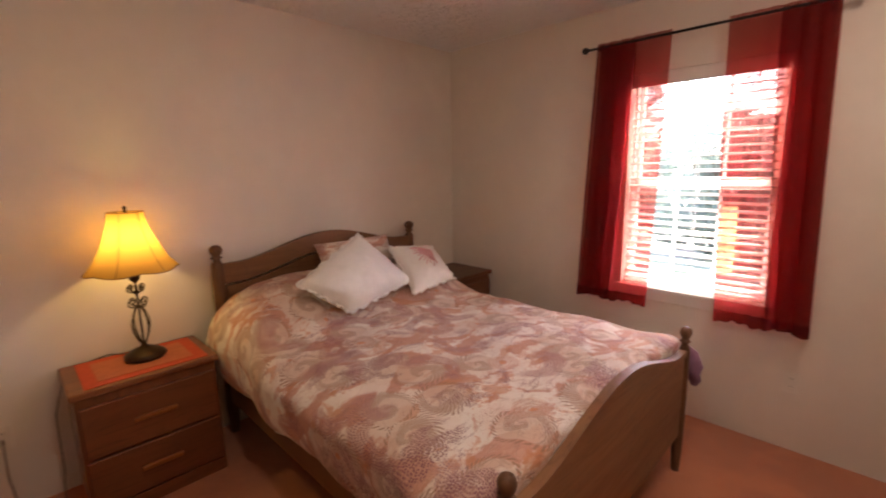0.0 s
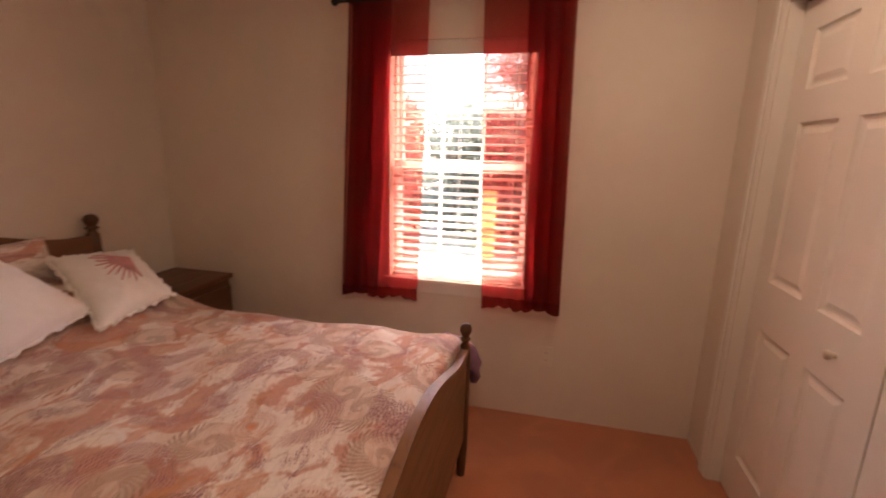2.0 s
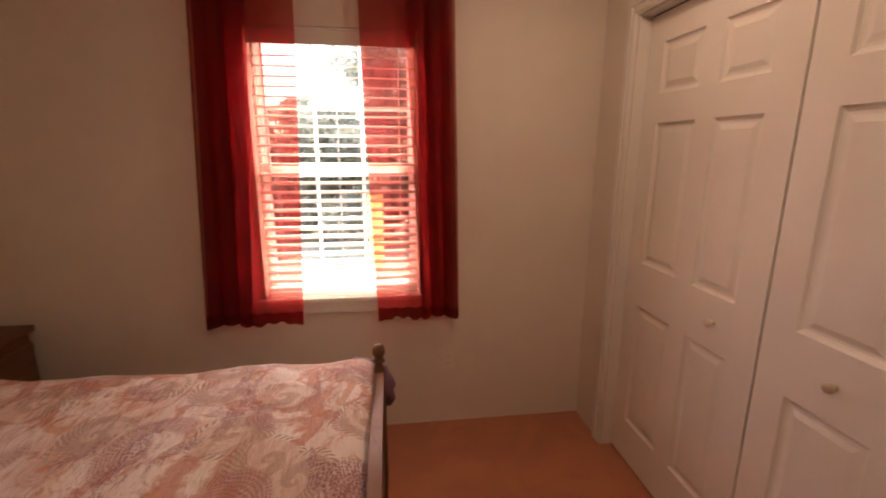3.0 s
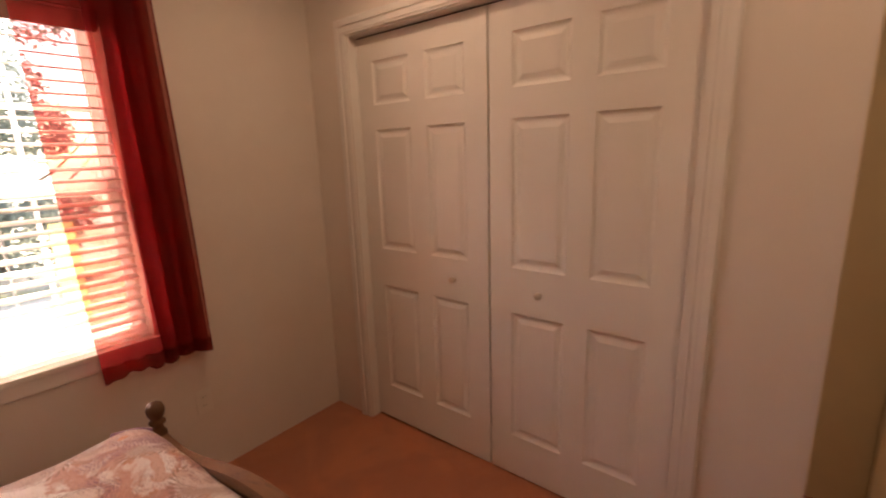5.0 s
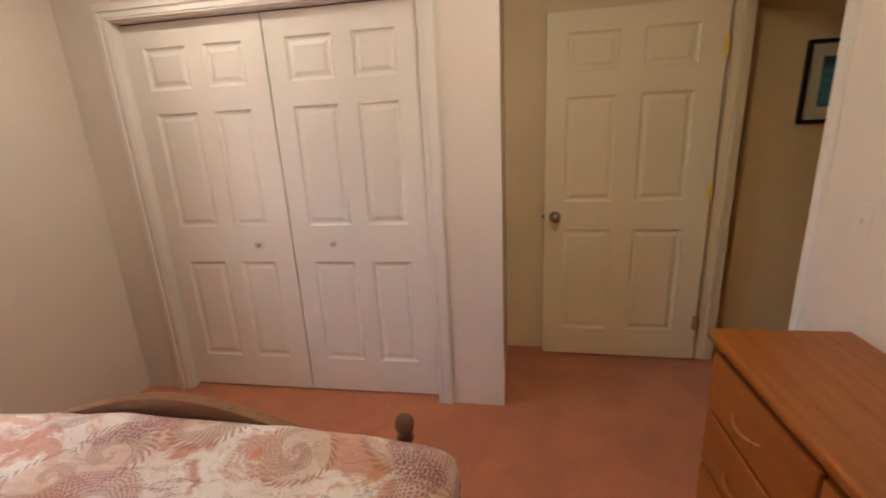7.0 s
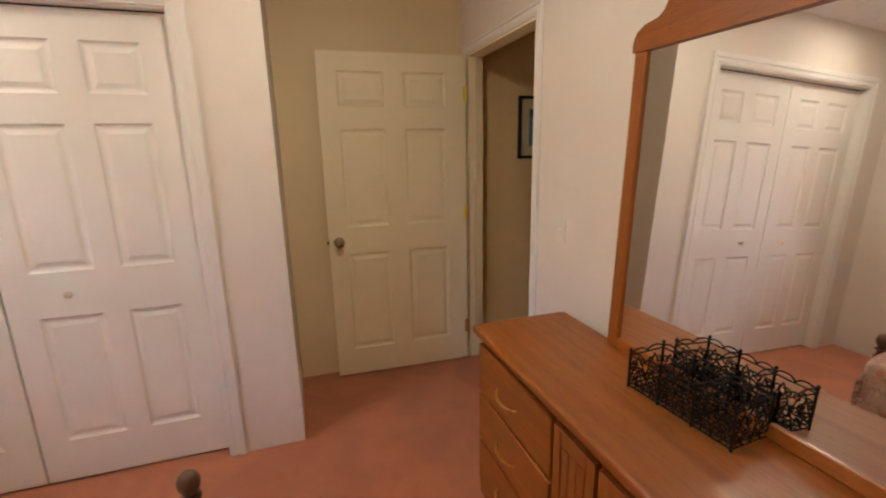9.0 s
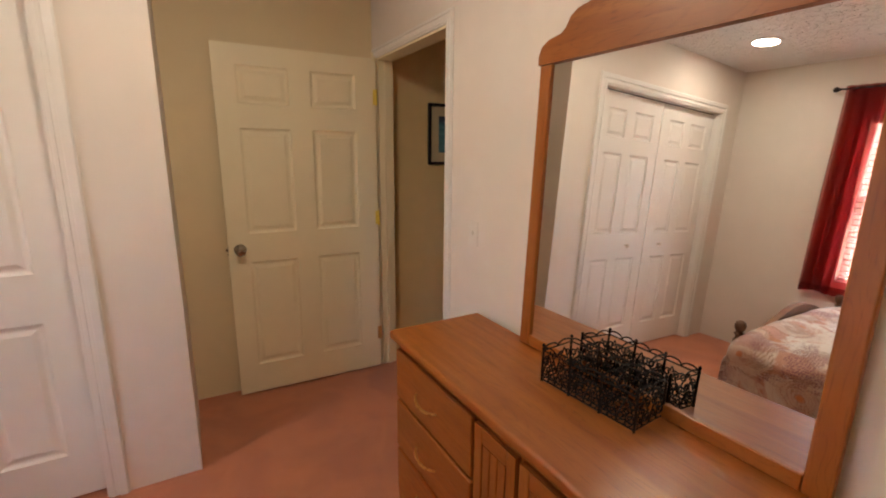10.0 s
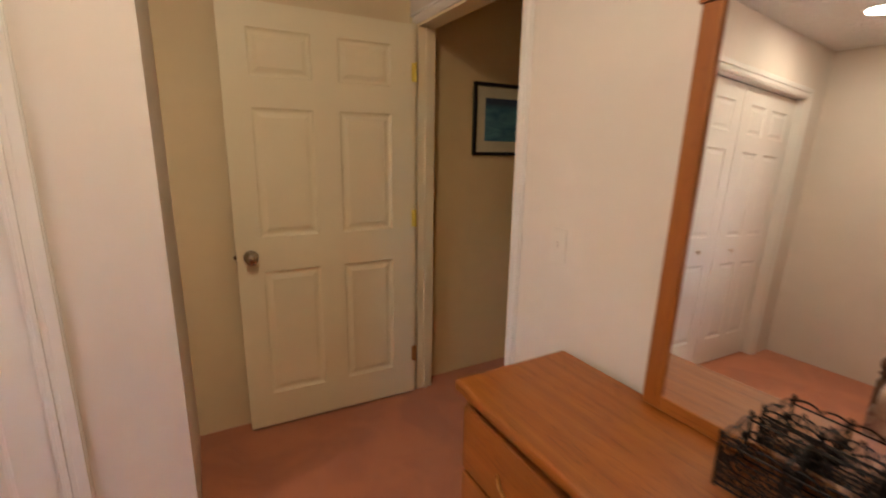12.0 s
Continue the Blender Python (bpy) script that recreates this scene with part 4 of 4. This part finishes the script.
for k in range(4):
    ang = math.tau * k / 4 + 0.5
    ca, sa = math.cos(ang), math.sin(ang)
    pts = []
    for q in range(17):
        f = q / 16
        r = 0.012 + 0.033 * math.sin(math.pi * f)
        pts.append((lx + ca * r, ly + sa * r, 0.70 + 0.185 * f))
    part("cage_bar", tube(bmesh.new(), pts, 0.0036, 7), BRONZE, tl)
    for cz, r0, flip in ((0.905, 0.022, 1), (0.975, 0.017, -1)):
        pts = [(lx, ly, cz - 0.03 if flip > 0 else cz - 0.035)]
        for q in range(22):
            th = -1.9 + q * 0.31
            rr = r0 * (1 - 0.026 * q)
            pts.append((lx + ca * (0.030 + rr * math.cos(th)), ly + sa * (0.030 + rr * math.cos(th)), cz + rr * math.sin(th)))
        part("scroll", tube(bmesh.new(), pts, 0.0034, 6), BRONZE, tl)
SEAMS = 6
sh = bmesh.new()
rings = []
for j in range(15):
    f = j / 14
    r = 0.072 + 0.108 * (f ** 1.55) + 0.010 * max(0, f - 0.85) / 0.15
    z = 1.335 - 0.275 * f
    row = []
    for k in range(48):
        th = math.tau * k / 48
        flat = 1 - 0.035 * (1 - abs(math.cos(th * SEAMS / 2)))
        row.append(sh.verts.new((lx + r * flat * math.cos(th), ly + r * flat * math.sin(th), z - 0.010 * f * (1 - abs(math.cos(th * SEAMS / 2))) * -1)))
    rings.append(row)
for a, b in zip(rings, rings[1:]):
    for k in range(48):
        sh.faces.new((a[k], a[(k + 1) % 48], b[(k + 1) % 48], b[k]))
seam_pts = [[rings[j][int(48 * s / SEAMS)].co.copy() for j in range(15)] for s in range(SEAMS)]
rim_pts = [[v.co.copy() for v in rings[j]] + [rings[j][0].co.copy()] for j in (0, 14)]
shade = part("shade", sh, SHADE, tl, "amber fabric bell shade", True)
for pts in seam_pts:
    part("seam", tube(bmesh.new(), pts, 0.0017, 5), PIPING, shade)
for pts in rim_pts:
    part("rim", tube(bmesh.new(), pts, 0.0028, 5), PIPING, shade)
harp = bmesh.new()
for k in range(3):
    th = math.tau * k / 3
    tube(harp, [(lx, ly, 1.328), (lx + 0.072 * math.cos(th), ly + 0.072 * math.sin(th), 1.333)], 0.0016, 5)
part("spider", harp, BRONZE, shade)
part("harp", tube(bmesh.new(), [(lx + 0.045 * math.sin(math.pi * k / 16) * 1.0, ly, 1.06 + 0.27 * k / 16) for k in range(17)], 0.0018, 5), BRONZE, tl)
part("finial", lathe(bmesh.new(), [(0.004, 1.325), (0.009, 1.338), (0.006, 1.346), (0.010, 1.354), (0.003, 1.364)], lx, ly, 12), BRONZE, tl, smooth=True)

cord = thing("lamp_cord", "thin brown lamp cord trailing to a wall outlet", "cord")
part("wire", tube(bmesh.new(), [(0.50, 2.60, 0.628), (0.40, 2.692, 0.625), (0.23, 2.694, 0.60), (0.17, 2.68, 0.40), (0.165, 2.66, 0.15), (0.15, 2.60, 0.02), (0.05, 2.56, 0.006), (0.0, 2.62, 0.02), (-0.02, 2.682, 0.18), (-0.015, 2.684, 0.36)], 0.003, 6), CORD, cord)

# ---- dresser and mirror ----
DX0, DX1, DY0, DY1, DH = -0.435, -0.012, 0.115, 1.685, 0.782
dresser = thing("dresser", "long honey oak dresser with drawer banks and two centre doors", "dresser")
part("carcass", soften(boxes((DX0 + 0.005, DY0 + 0.018, 0.0, DX1 - 0.030, DY1 - 0.018, DH - 0.035)), 0.003), OAK_Z, dresser)
part("plinth", boxes((DX1 - 0.030, DY0 + 0.018, 0.0, DX1 - 0.022, DY1 - 0.018, 0.06), bevel=0.002), OAK_Y, dresser)
part("top", soften(boxes((DX0, DY0, DH - 0.036, DX1 + 0.006, DY1, DH)), 0.012, 4), OAK_Y, dresser)
ZR = ((0.075, 0.272), (0.286, 0.492), (0.506, 0.712))
for a, b in ((0.147, 0.690), (1.110, 1.653)):
    for z0, z1 in ZR:
        d = part("drawer_front", soften(boxes((DX1 - 0.030, a, z0, DX1 - 0.010, b, z1)), 0.007, 3), OAK_Y, dresser)
        bow_pull(d, (DX1 - 0.010, (a + b) / 2 - 0.015, (z0 + z1) / 2 - 0.005), 0.150, (0, 1, 0), (1, 0, 0), ANTIQUE, "bowed antique brass handle")
for a, b in ((0.706, 0.893), (0.907, 1.094)):
    d = part("cabinet_door", soften(boxes((DX1 - 0.030, a, 0.075, DX1 - 0.016, b, 0.712)), 0.004, 2), OAK_Z, dresser)
    for p0, p1 in ((a, a + 0.038), (b - 0.038, b)):
        part("stile", soften(boxes((DX1 - 0.016, p0, 0.075, DX1 - 0.009, p1, 0.712)), 0.003, 2), OAK_Z, d)
    for z0, z1 in ((0.075, 0.125), (0.662, 0.712)):
        part("rail", soften(boxes((DX1 - 0.016, a + 0.038, z0, DX1 - 0.009, b - 0.038, z1)), 0.003, 2), OAK_Y, d)
    n = 3
    for k in range(n):
        q0 = a + 0.041 + (b - a - 0.082) * k / n
        part("plank", soften(boxes((DX1 - 0.016, q0, 0.128, DX1 - 0.011, q0 + (b - a - 0.082) / n - 0.002, 0.659)), 0.0015, 1), OAK_Z, d)

MY0, MY1, MB, MTOP = 0.447, 1.385, DH, 1.76
mir = thing("dresser_mirror", "large mirror in honey oak frame standing on the dresser", "mirror", at=(MIRROR_X, (MY0 + MY1) / 2, DH), turn=MIRROR_TURN)
mir.matrix_world = pose(MIRROR_X, (MY0 + MY1) / 2, DH + 0.001, 0, -MIRROR_LEAN, MIRROR_TURN)
MW, MHH = (MY1 - MY0) / 2, MTOP - DH
part("stile", soften(boxes((-0.024, -MW, 0.0, 0.0, -MW + 0.050, MHH)), 0.005, 3), OAK_Z, mir)
part("stile", soften(boxes((-0.024, MW - 0.050, 0.0, 0.0, MW, MHH)), 0.005, 3), OAK_Z, mir)
part("bottom_rail", soften(boxes((-0.024, -MW + 0.050, 0.0, 0.0, MW - 0.050, 0.040)), 0.004, 3), OAK_Y, mir)
half_out = [(0.0, 0.0), (MW + 0.006, 0.0), (MW + 0.008, 0.027), (MW - 0.004, 0.056), (MW - 0.035, 0.074), (MW - 0.085, 0.082), (MW - 0.105, 0.095), (MW - 0.122, 0.125), (MW - 0.150, 0.142), (MW - 0.20, 0.150), (0.20, 0.168), (0.0, 0.172)]
outl = half_out + [(-u, v) for u, v in half_out[::-1][1:-1]]
cr = board(bmesh.new(), outl, 0.030, lambda u, v, w: (-0.026 + w, u, MHH + v))
soften(cr, 0.005, 2, 0.35)
part("crown", cr, OAK_Y, mir)
part("glass", boxes((-0.014, -MW + 0.044, 0.034, -0.010, MW - 0.044, MHH - 0.001)), MIRROR, mir, "clear mirror glass")
part("backing", boxes((-0.023, -MW + 0.044, 0.034, -0.015, MW - 0.044, MHH - 0.001)), OAK_Z, mir)


# wrought basket
def basket():
    root = thing("wire_basket", "dark wrought-iron basket of three scrollwork compartments on the dresser", "basket", at=(-0.262, 0.718, DH + 0.001), turn=4.0)
    L, W, H = 0.315, 0.128, 0.112
    # local: x back towards the mirror is negative, y along
    posts = [(0, 0), (-W, 0), (0, L), (-W, L), (0, L / 3), (0, 2 * L / 3), (-W, L / 3), (-W, 2 * L / 3)]
    for x, y in posts:
        bm = tube(bmesh.new(), [(x, y, 0), (x, y, H)], 0.0038, 7)
        lathe(bm, [(0.002, H - 0.002), (0.0052, H + 0.003), (0.0052, H + 0.006), (0.002, H + 0.011)], x, y, 8)
        part("post", bm, IRON, root)
    for z in (0.006, H - 0.012):
        part("ring", tube(bmesh.new(), [(0, 0, z), (0, L, z), (-W, L, z), (-W, 0, z), (0, 0, z)], 0.0024, 6), IRON, root)
    for y in (L / 3, 2 * L / 3):
        part("divider_bar", tube(bmesh.new(), [(0, y, H - 0.012), (-W, y, H - 0.012)], 0.0024, 6), IRON, root)

    def panel(p0, p1):
        a, b = Vector((*p0, 0)), Vector((*p1, 0))
        d = b - a
        ln = d.length
        e = d / ln

        def at(u, z):
            return a + e * u + Vector((0, 0, z))
        bm = bmesh.new()
        n = max(2, round(ln / 0.053))
        w = ln / n
        for k in range(n):
            c = w * (k + 0.5)
            # arch on top, two facing scrolls, a heart below, a ring in the middle
            tube(bm, [at(c + w / 2 * math.cos(t), H - 0.012 + 0.016 * math.sin(t)) for t in [math.pi * q / 10 for q in range(11)]], 0.0026, 5)
            for s in (-1, 1):
                for cz, r0, fl in ((0.066, 0.0125, 1), (0.030, 0.0135, -1)):
                    pts = []
                    for q in range(16):
                        th = 2.6 - q * 0.48
                        rr = r0 * (1 - 0.045 * q)
                        pts.append(at(c + s * (w * 0.25 + rr * math.cos(th)), cz + fl * rr * math.sin(th)))
                    tube(bm, pts, 0.0025, 5)
                tube(bm, [at(c + s * w / 2 * (1 - q / 8), 0.006 + 0.082 * (q / 8) ** 0.7) for q in range(9)], 0.0022, 5)
            tube(bm, [at(c + 0.007 * math.cos(t), 0.048 + 0.007 * math.sin(t)) for t in [math.tau * q / 10 for q in range(11)]], 0.0022, 5)
            tube(bm, [at(c, 0.006), at(c, 0.041)], 0.0024, 5)
        part("scroll_panel", bm, IRON, root)
    panel((0, 0), (0, L))
    panel((-W, 0), (-W, L))
    for y in (0, L / 3, 2 * L / 3, L):
        panel((0, y), (-W, y))
    bm = bmesh.new()
    for k in range(19):
        tube(bm, [(0, L * k / 18, 0.005), (-W, L * k / 18, 0.005)], 0.0015, 5)
    for k in range(1, 6):
        tube(bm, [(-W * k / 6, 0, 0.006), (-W * k / 6, L, 0.006)], 0.0015, 5)
    part("bottom_grid", bm, IRON, root)


basket()

# ---- small fixtures ----


def wall_plate(name, label, category, m, toggles):
    root = thing(name, label, category)
    root.matrix_world = m
    part("plate", soften(boxes((-0.036, -0.005, -0.058, 0.036, 0.0, 0.058)), 0.003, 2), PLASTIC, root)
    if toggles:
        part("toggle", boxes((-0.005, -0.014, -0.006, 0.005, -0.005, 0.014), bevel=0.002), PLASTIC, root)
    else:
        for z in (-0.022, 0.022):
            o = part("socket", soften(boxes((-0.016, -0.0065, z - 0.014, 0.016, -0.005, z + 0.014)), 0.003, 2), PLASTIC, root)
            for x in (-0.006, 0.006):
                part("slot", boxes((x - 0.001, -0.0072, z - 0.002, x + 0.001, -0.0064, z + 0.006)), SLOT, o)


wall_plate("wall_outlet", "ivory double wall outlet", "outlet", pose(XE, 0.276, 0.375, 0, 0, -90), False)
wall_plate("wall_outlet", "ivory double wall outlet behind the nightstand", "outlet", pose(-0.015, YN, 0.36, 0, 0, 0), False)
wall_plate("light_switch", "ivory toggle light switch beside the doorway", "light switch", pose(XW, 0.030, 1.12, 0, 0, 90), True)

dl = thing("recessed_downlight", "round lit recessed ceiling light with white ring", "ceiling light", "ceiling lights", at=(DOWNLIGHT[0], DOWNLIGHT[1], 0))
ring = lathe(bmesh.new(), [(0.098, ZC - 0.001), (0.096, ZC - 0.008), (0.082, ZC - 0.010), (0.080, ZC - 0.004)], 0, 0, 40)
part("trim_ring", ring, VINYL, dl, smooth=False)
part("diffuser", lathe(bmesh.new(), [(0.079, ZC - 0.0105), (0.060, ZC - 0.0125), (0.001, ZC - 0.0130)], 0, 0, 40), glow_material("lit_diffuser", (1.0, 0.90, 0.76), 1.2), dl, "glowing round diffuser")

# unseen copy of the fixture, added where the fill lamps hang
copy_thing(dl, pose(FILL_DOWNLIGHT[0], FILL_DOWNLIGHT[1], 0))
vent = thing("ceiling_vent", "white slotted metal ceiling vent", "vent", at=(2.52, 0.60, ZC))
part("vent_frame", boxes((-0.17, -0.09, -0.006, 0.17, -0.065, -0.001), (-0.17, 0.065, -0.006, 0.17, 0.09, -0.001), (-0.17, -0.065, -0.006, -0.145, 0.065, -0.001), (0.145, -0.065, -0.006, 0.17, 0.065, -0.001), bevel=0.001, segments=1), VINYL, vent)
part("backing", boxes((-0.145, -0.065, -0.0025, 0.145, 0.065, -0.0008)), SLOT, vent)
for k in range(8):
    part("slat", boxes((-0.145, -0.060 + 0.016 * k, -0.0055, 0.145, -0.052 + 0.016 * k, -0.0030)), VINYL, vent)

# framed picture on the hall wall
PX0, PX1, PZ0, PZ1 = -1.37, -0.862, 1.394, 1.813
pic = thing("framed_picture", "blue seascape print with cream mat in a thin black frame", "picture", at=(0, YS, 0))
fr = 0.020
part("picture_frame", boxes((PX0, 0, PZ0, PX0 + fr, 0.022, PZ1), (PX1 - fr, 0, PZ0, PX1, 0.022, PZ1), (PX0 + fr, 0, PZ0, PX1 - fr, 0.022, PZ0 + fr), (PX0 + fr, 0, PZ1 - fr, PX1 - fr, 0.022, PZ1), bevel=0.003), BLACK, pic)
part("mat_board", boxes((PX0 + fr, 0.002, PZ0 + fr, PX1 - fr, 0.008, PZ1 - fr)), plain("mat_board_cream", (0.72, 0.64, 0.42), 0.9), pic, "cream mat board")


def sea_print():
    m = Nodes("blue_print")
    v = m.coords((1, 1, 3))
    a = m.noise(v, 5, 5, 0.6, 0.8)
    c = m.mix(m.ramp(a, 0.35, 0.65), (0.04, 0.15, 0.22), (0.12, 0.33, 0.38))
    sep = m.node("SeparateXYZ")
    m.link(m.coords(), sep.inputs[0])
    c = m.mix(m.ramp(sep.outputs[2], 1.66, 1.70), c, (0.05, 0.08, 0.13))
    return m.surface(c, 0.3)


part("print", boxes((PX0 + 0.085, 0.008, PZ0 + 0.085, PX1 - 0.085, 0.0095, PZ1 - 0.085)), sea_print(), pic, "dark blue printed sea")

# ---- outside the window ----
GZ = -0.55


def ground_material():
    m = Nodes("pale_ground")
    v = m.coords(world=True)
    a = m.noise(v, 0.35, 5, 0.6)
    b = m.noise(v, 14, 4, 0.6)
    c = m.mix(m.ramp(a, 0.45, 0.6), (0.32, 0.31, 0.28), (0.13, 0.17, 0.07))
    c = m.mix(m.ramp(b, 0.4, 0.7, 0, 0.5), c, (0.40, 0.385, 0.35))
    return m.surface(c, 0.95, normal=m.bump(b, 0.5, 0.02))


gr = bmesh.new()
bmesh.ops.create_grid(gr, x_segments=4, y_segments=4, size=900, matrix=Matrix.Translation((0, 0, GZ)))
structure("ground", gr, ground_material(), "pale gravel yard with patches of grass", "ground")
# leaf green lightened to hold the hazy glare outside the window
LEAF_HAZED = leaf_material("hazed_green_leaves", (0.14, 0.18, 0.155), (0.17, 0.21, 0.18))
BARK = plain("bark", (0.13, 0.09, 0.06), 0.9, 0.0, 30, 0.4, 0.01)


def leaves(name, clumps, count, size, material, parent, seed):
    rng = np.random.default_rng(seed)
    verts, faces = [], []
    for cx, cy, cz, r in clumps:
        k = count // len(clumps)
        d = rng.normal(size=(k, 3))
        d /= np.linalg.norm(d, axis=1)[:, None]
        rad = r * rng.uniform(0.35, 1.0, k) ** 0.6
        pos = np.array([cx, cy, cz]) + d * rad[:, None] * np.array([1, 1, 0.85])
        for p in pos:
            a = rng.normal(size=3)
            a /= np.linalg.norm(a)
            b = np.cross(a, rng.normal(size=3))
            b /= np.linalg.norm(b)
            s = size * rng.uniform(0.6, 1.3)
            i = len(verts)
            verts += [tuple(p - a * s), tuple(p + b * s * 0.45), tuple(p + a * s), tuple(p - b * s * 0.45)]
            faces.append((i, i + 1, i + 2, i + 3))
    me = bpy.data.meshes.new(name)
    me.from_pydata(verts, [], faces)
    me.materials.append(material)
    ob = new(name, me)
    ob.parent = parent
    return ob


def tree(x, y, h, r, seed, label, material=None, trunk_h=0.4):
    rng = random.Random(seed)
    root = thing("tree" if trunk_h > 0.07 else "shrub", label, "tree" if trunk_h > 0.07 else "shrub", "trees outside the window" if trunk_h > 0.07 else "", (x, y, GZ))
    bm = bmesh.new()
    tube(bm, [(0.05 * math.sin(k), 0.05 * math.cos(k * 1.3), h * 0.8 * k / 6) for k in range(7)], lambda q: 0.14 * h / 6 * (1.1 - q), 8)
    for k in range(6):
        th, z = rng.random() * 6.28, h * (trunk_h + 0.08 * k)
        tube(bm, [(0, 0, z), (0.5 * r * math.cos(th), 0.5 * r * math.sin(th), z + 0.3 * r), (0.85 * r * math.cos(th), 0.85 * r * math.sin(th), z + 0.65 * r)], lambda q: 0.05 * h / 6 * (1.1 - q), 6)
    part("trunk", bm, BARK, root)
    clumps = []
    for k in range(16):
        th = rng.random() * 6.28
        q = rng.random()
        rr = r * (0.25 + 0.6 * math.sin(math.pi * (0.15 + 0.75 * q))) * rng.uniform(0.4, 1.0)
        clumps.append((rr * math.cos(th), rr * math.sin(th), h * (trunk_h + (1 - trunk_h) * q), r * rng.uniform(0.28, 0.45)))
    leaves("crown", clumps, 24000, 0.052 if trunk_h > 0.07 else 0.04, material or LEAF_HAZED, root, seed)


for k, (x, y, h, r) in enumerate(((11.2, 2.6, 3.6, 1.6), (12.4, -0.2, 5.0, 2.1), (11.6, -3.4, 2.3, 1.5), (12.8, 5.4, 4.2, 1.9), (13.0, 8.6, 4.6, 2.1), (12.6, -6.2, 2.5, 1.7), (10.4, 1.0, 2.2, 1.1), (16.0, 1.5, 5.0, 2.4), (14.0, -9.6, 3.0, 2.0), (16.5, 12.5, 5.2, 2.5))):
    tree(x, y, h, r, 11 + k, "leafy tree at the edge of the yard, haze put into its green", None, 0.10)

# yellow patch of unknown source, built as a strip; cord and hook added
yellow_root = thing("suncatcher", "pale yellow patch behind the window blind, built as a hanging strip", "ornament", at=(XE + 0.0745, 0.640, 0.0))
part("glass_strip", soften(boxes((-0.0015, -0.038, 0.90, 0.0015, 0.038, 1.27)), 0.0006, 1), PATCH_YELLOW, yellow_root)
part("hanging_cord", tube(bmesh.new(), [(0, 0, 1.27), (0, 0, 1.345)], 0.0008, 5), SLAT, yellow_root)
part("hook", lathe(bmesh.new(), [(0.002, 1.345), (0.008, 1.348), (0.008, 1.356), (0.002, 1.360)], 0, 0, 10), SLAT, yellow_root)
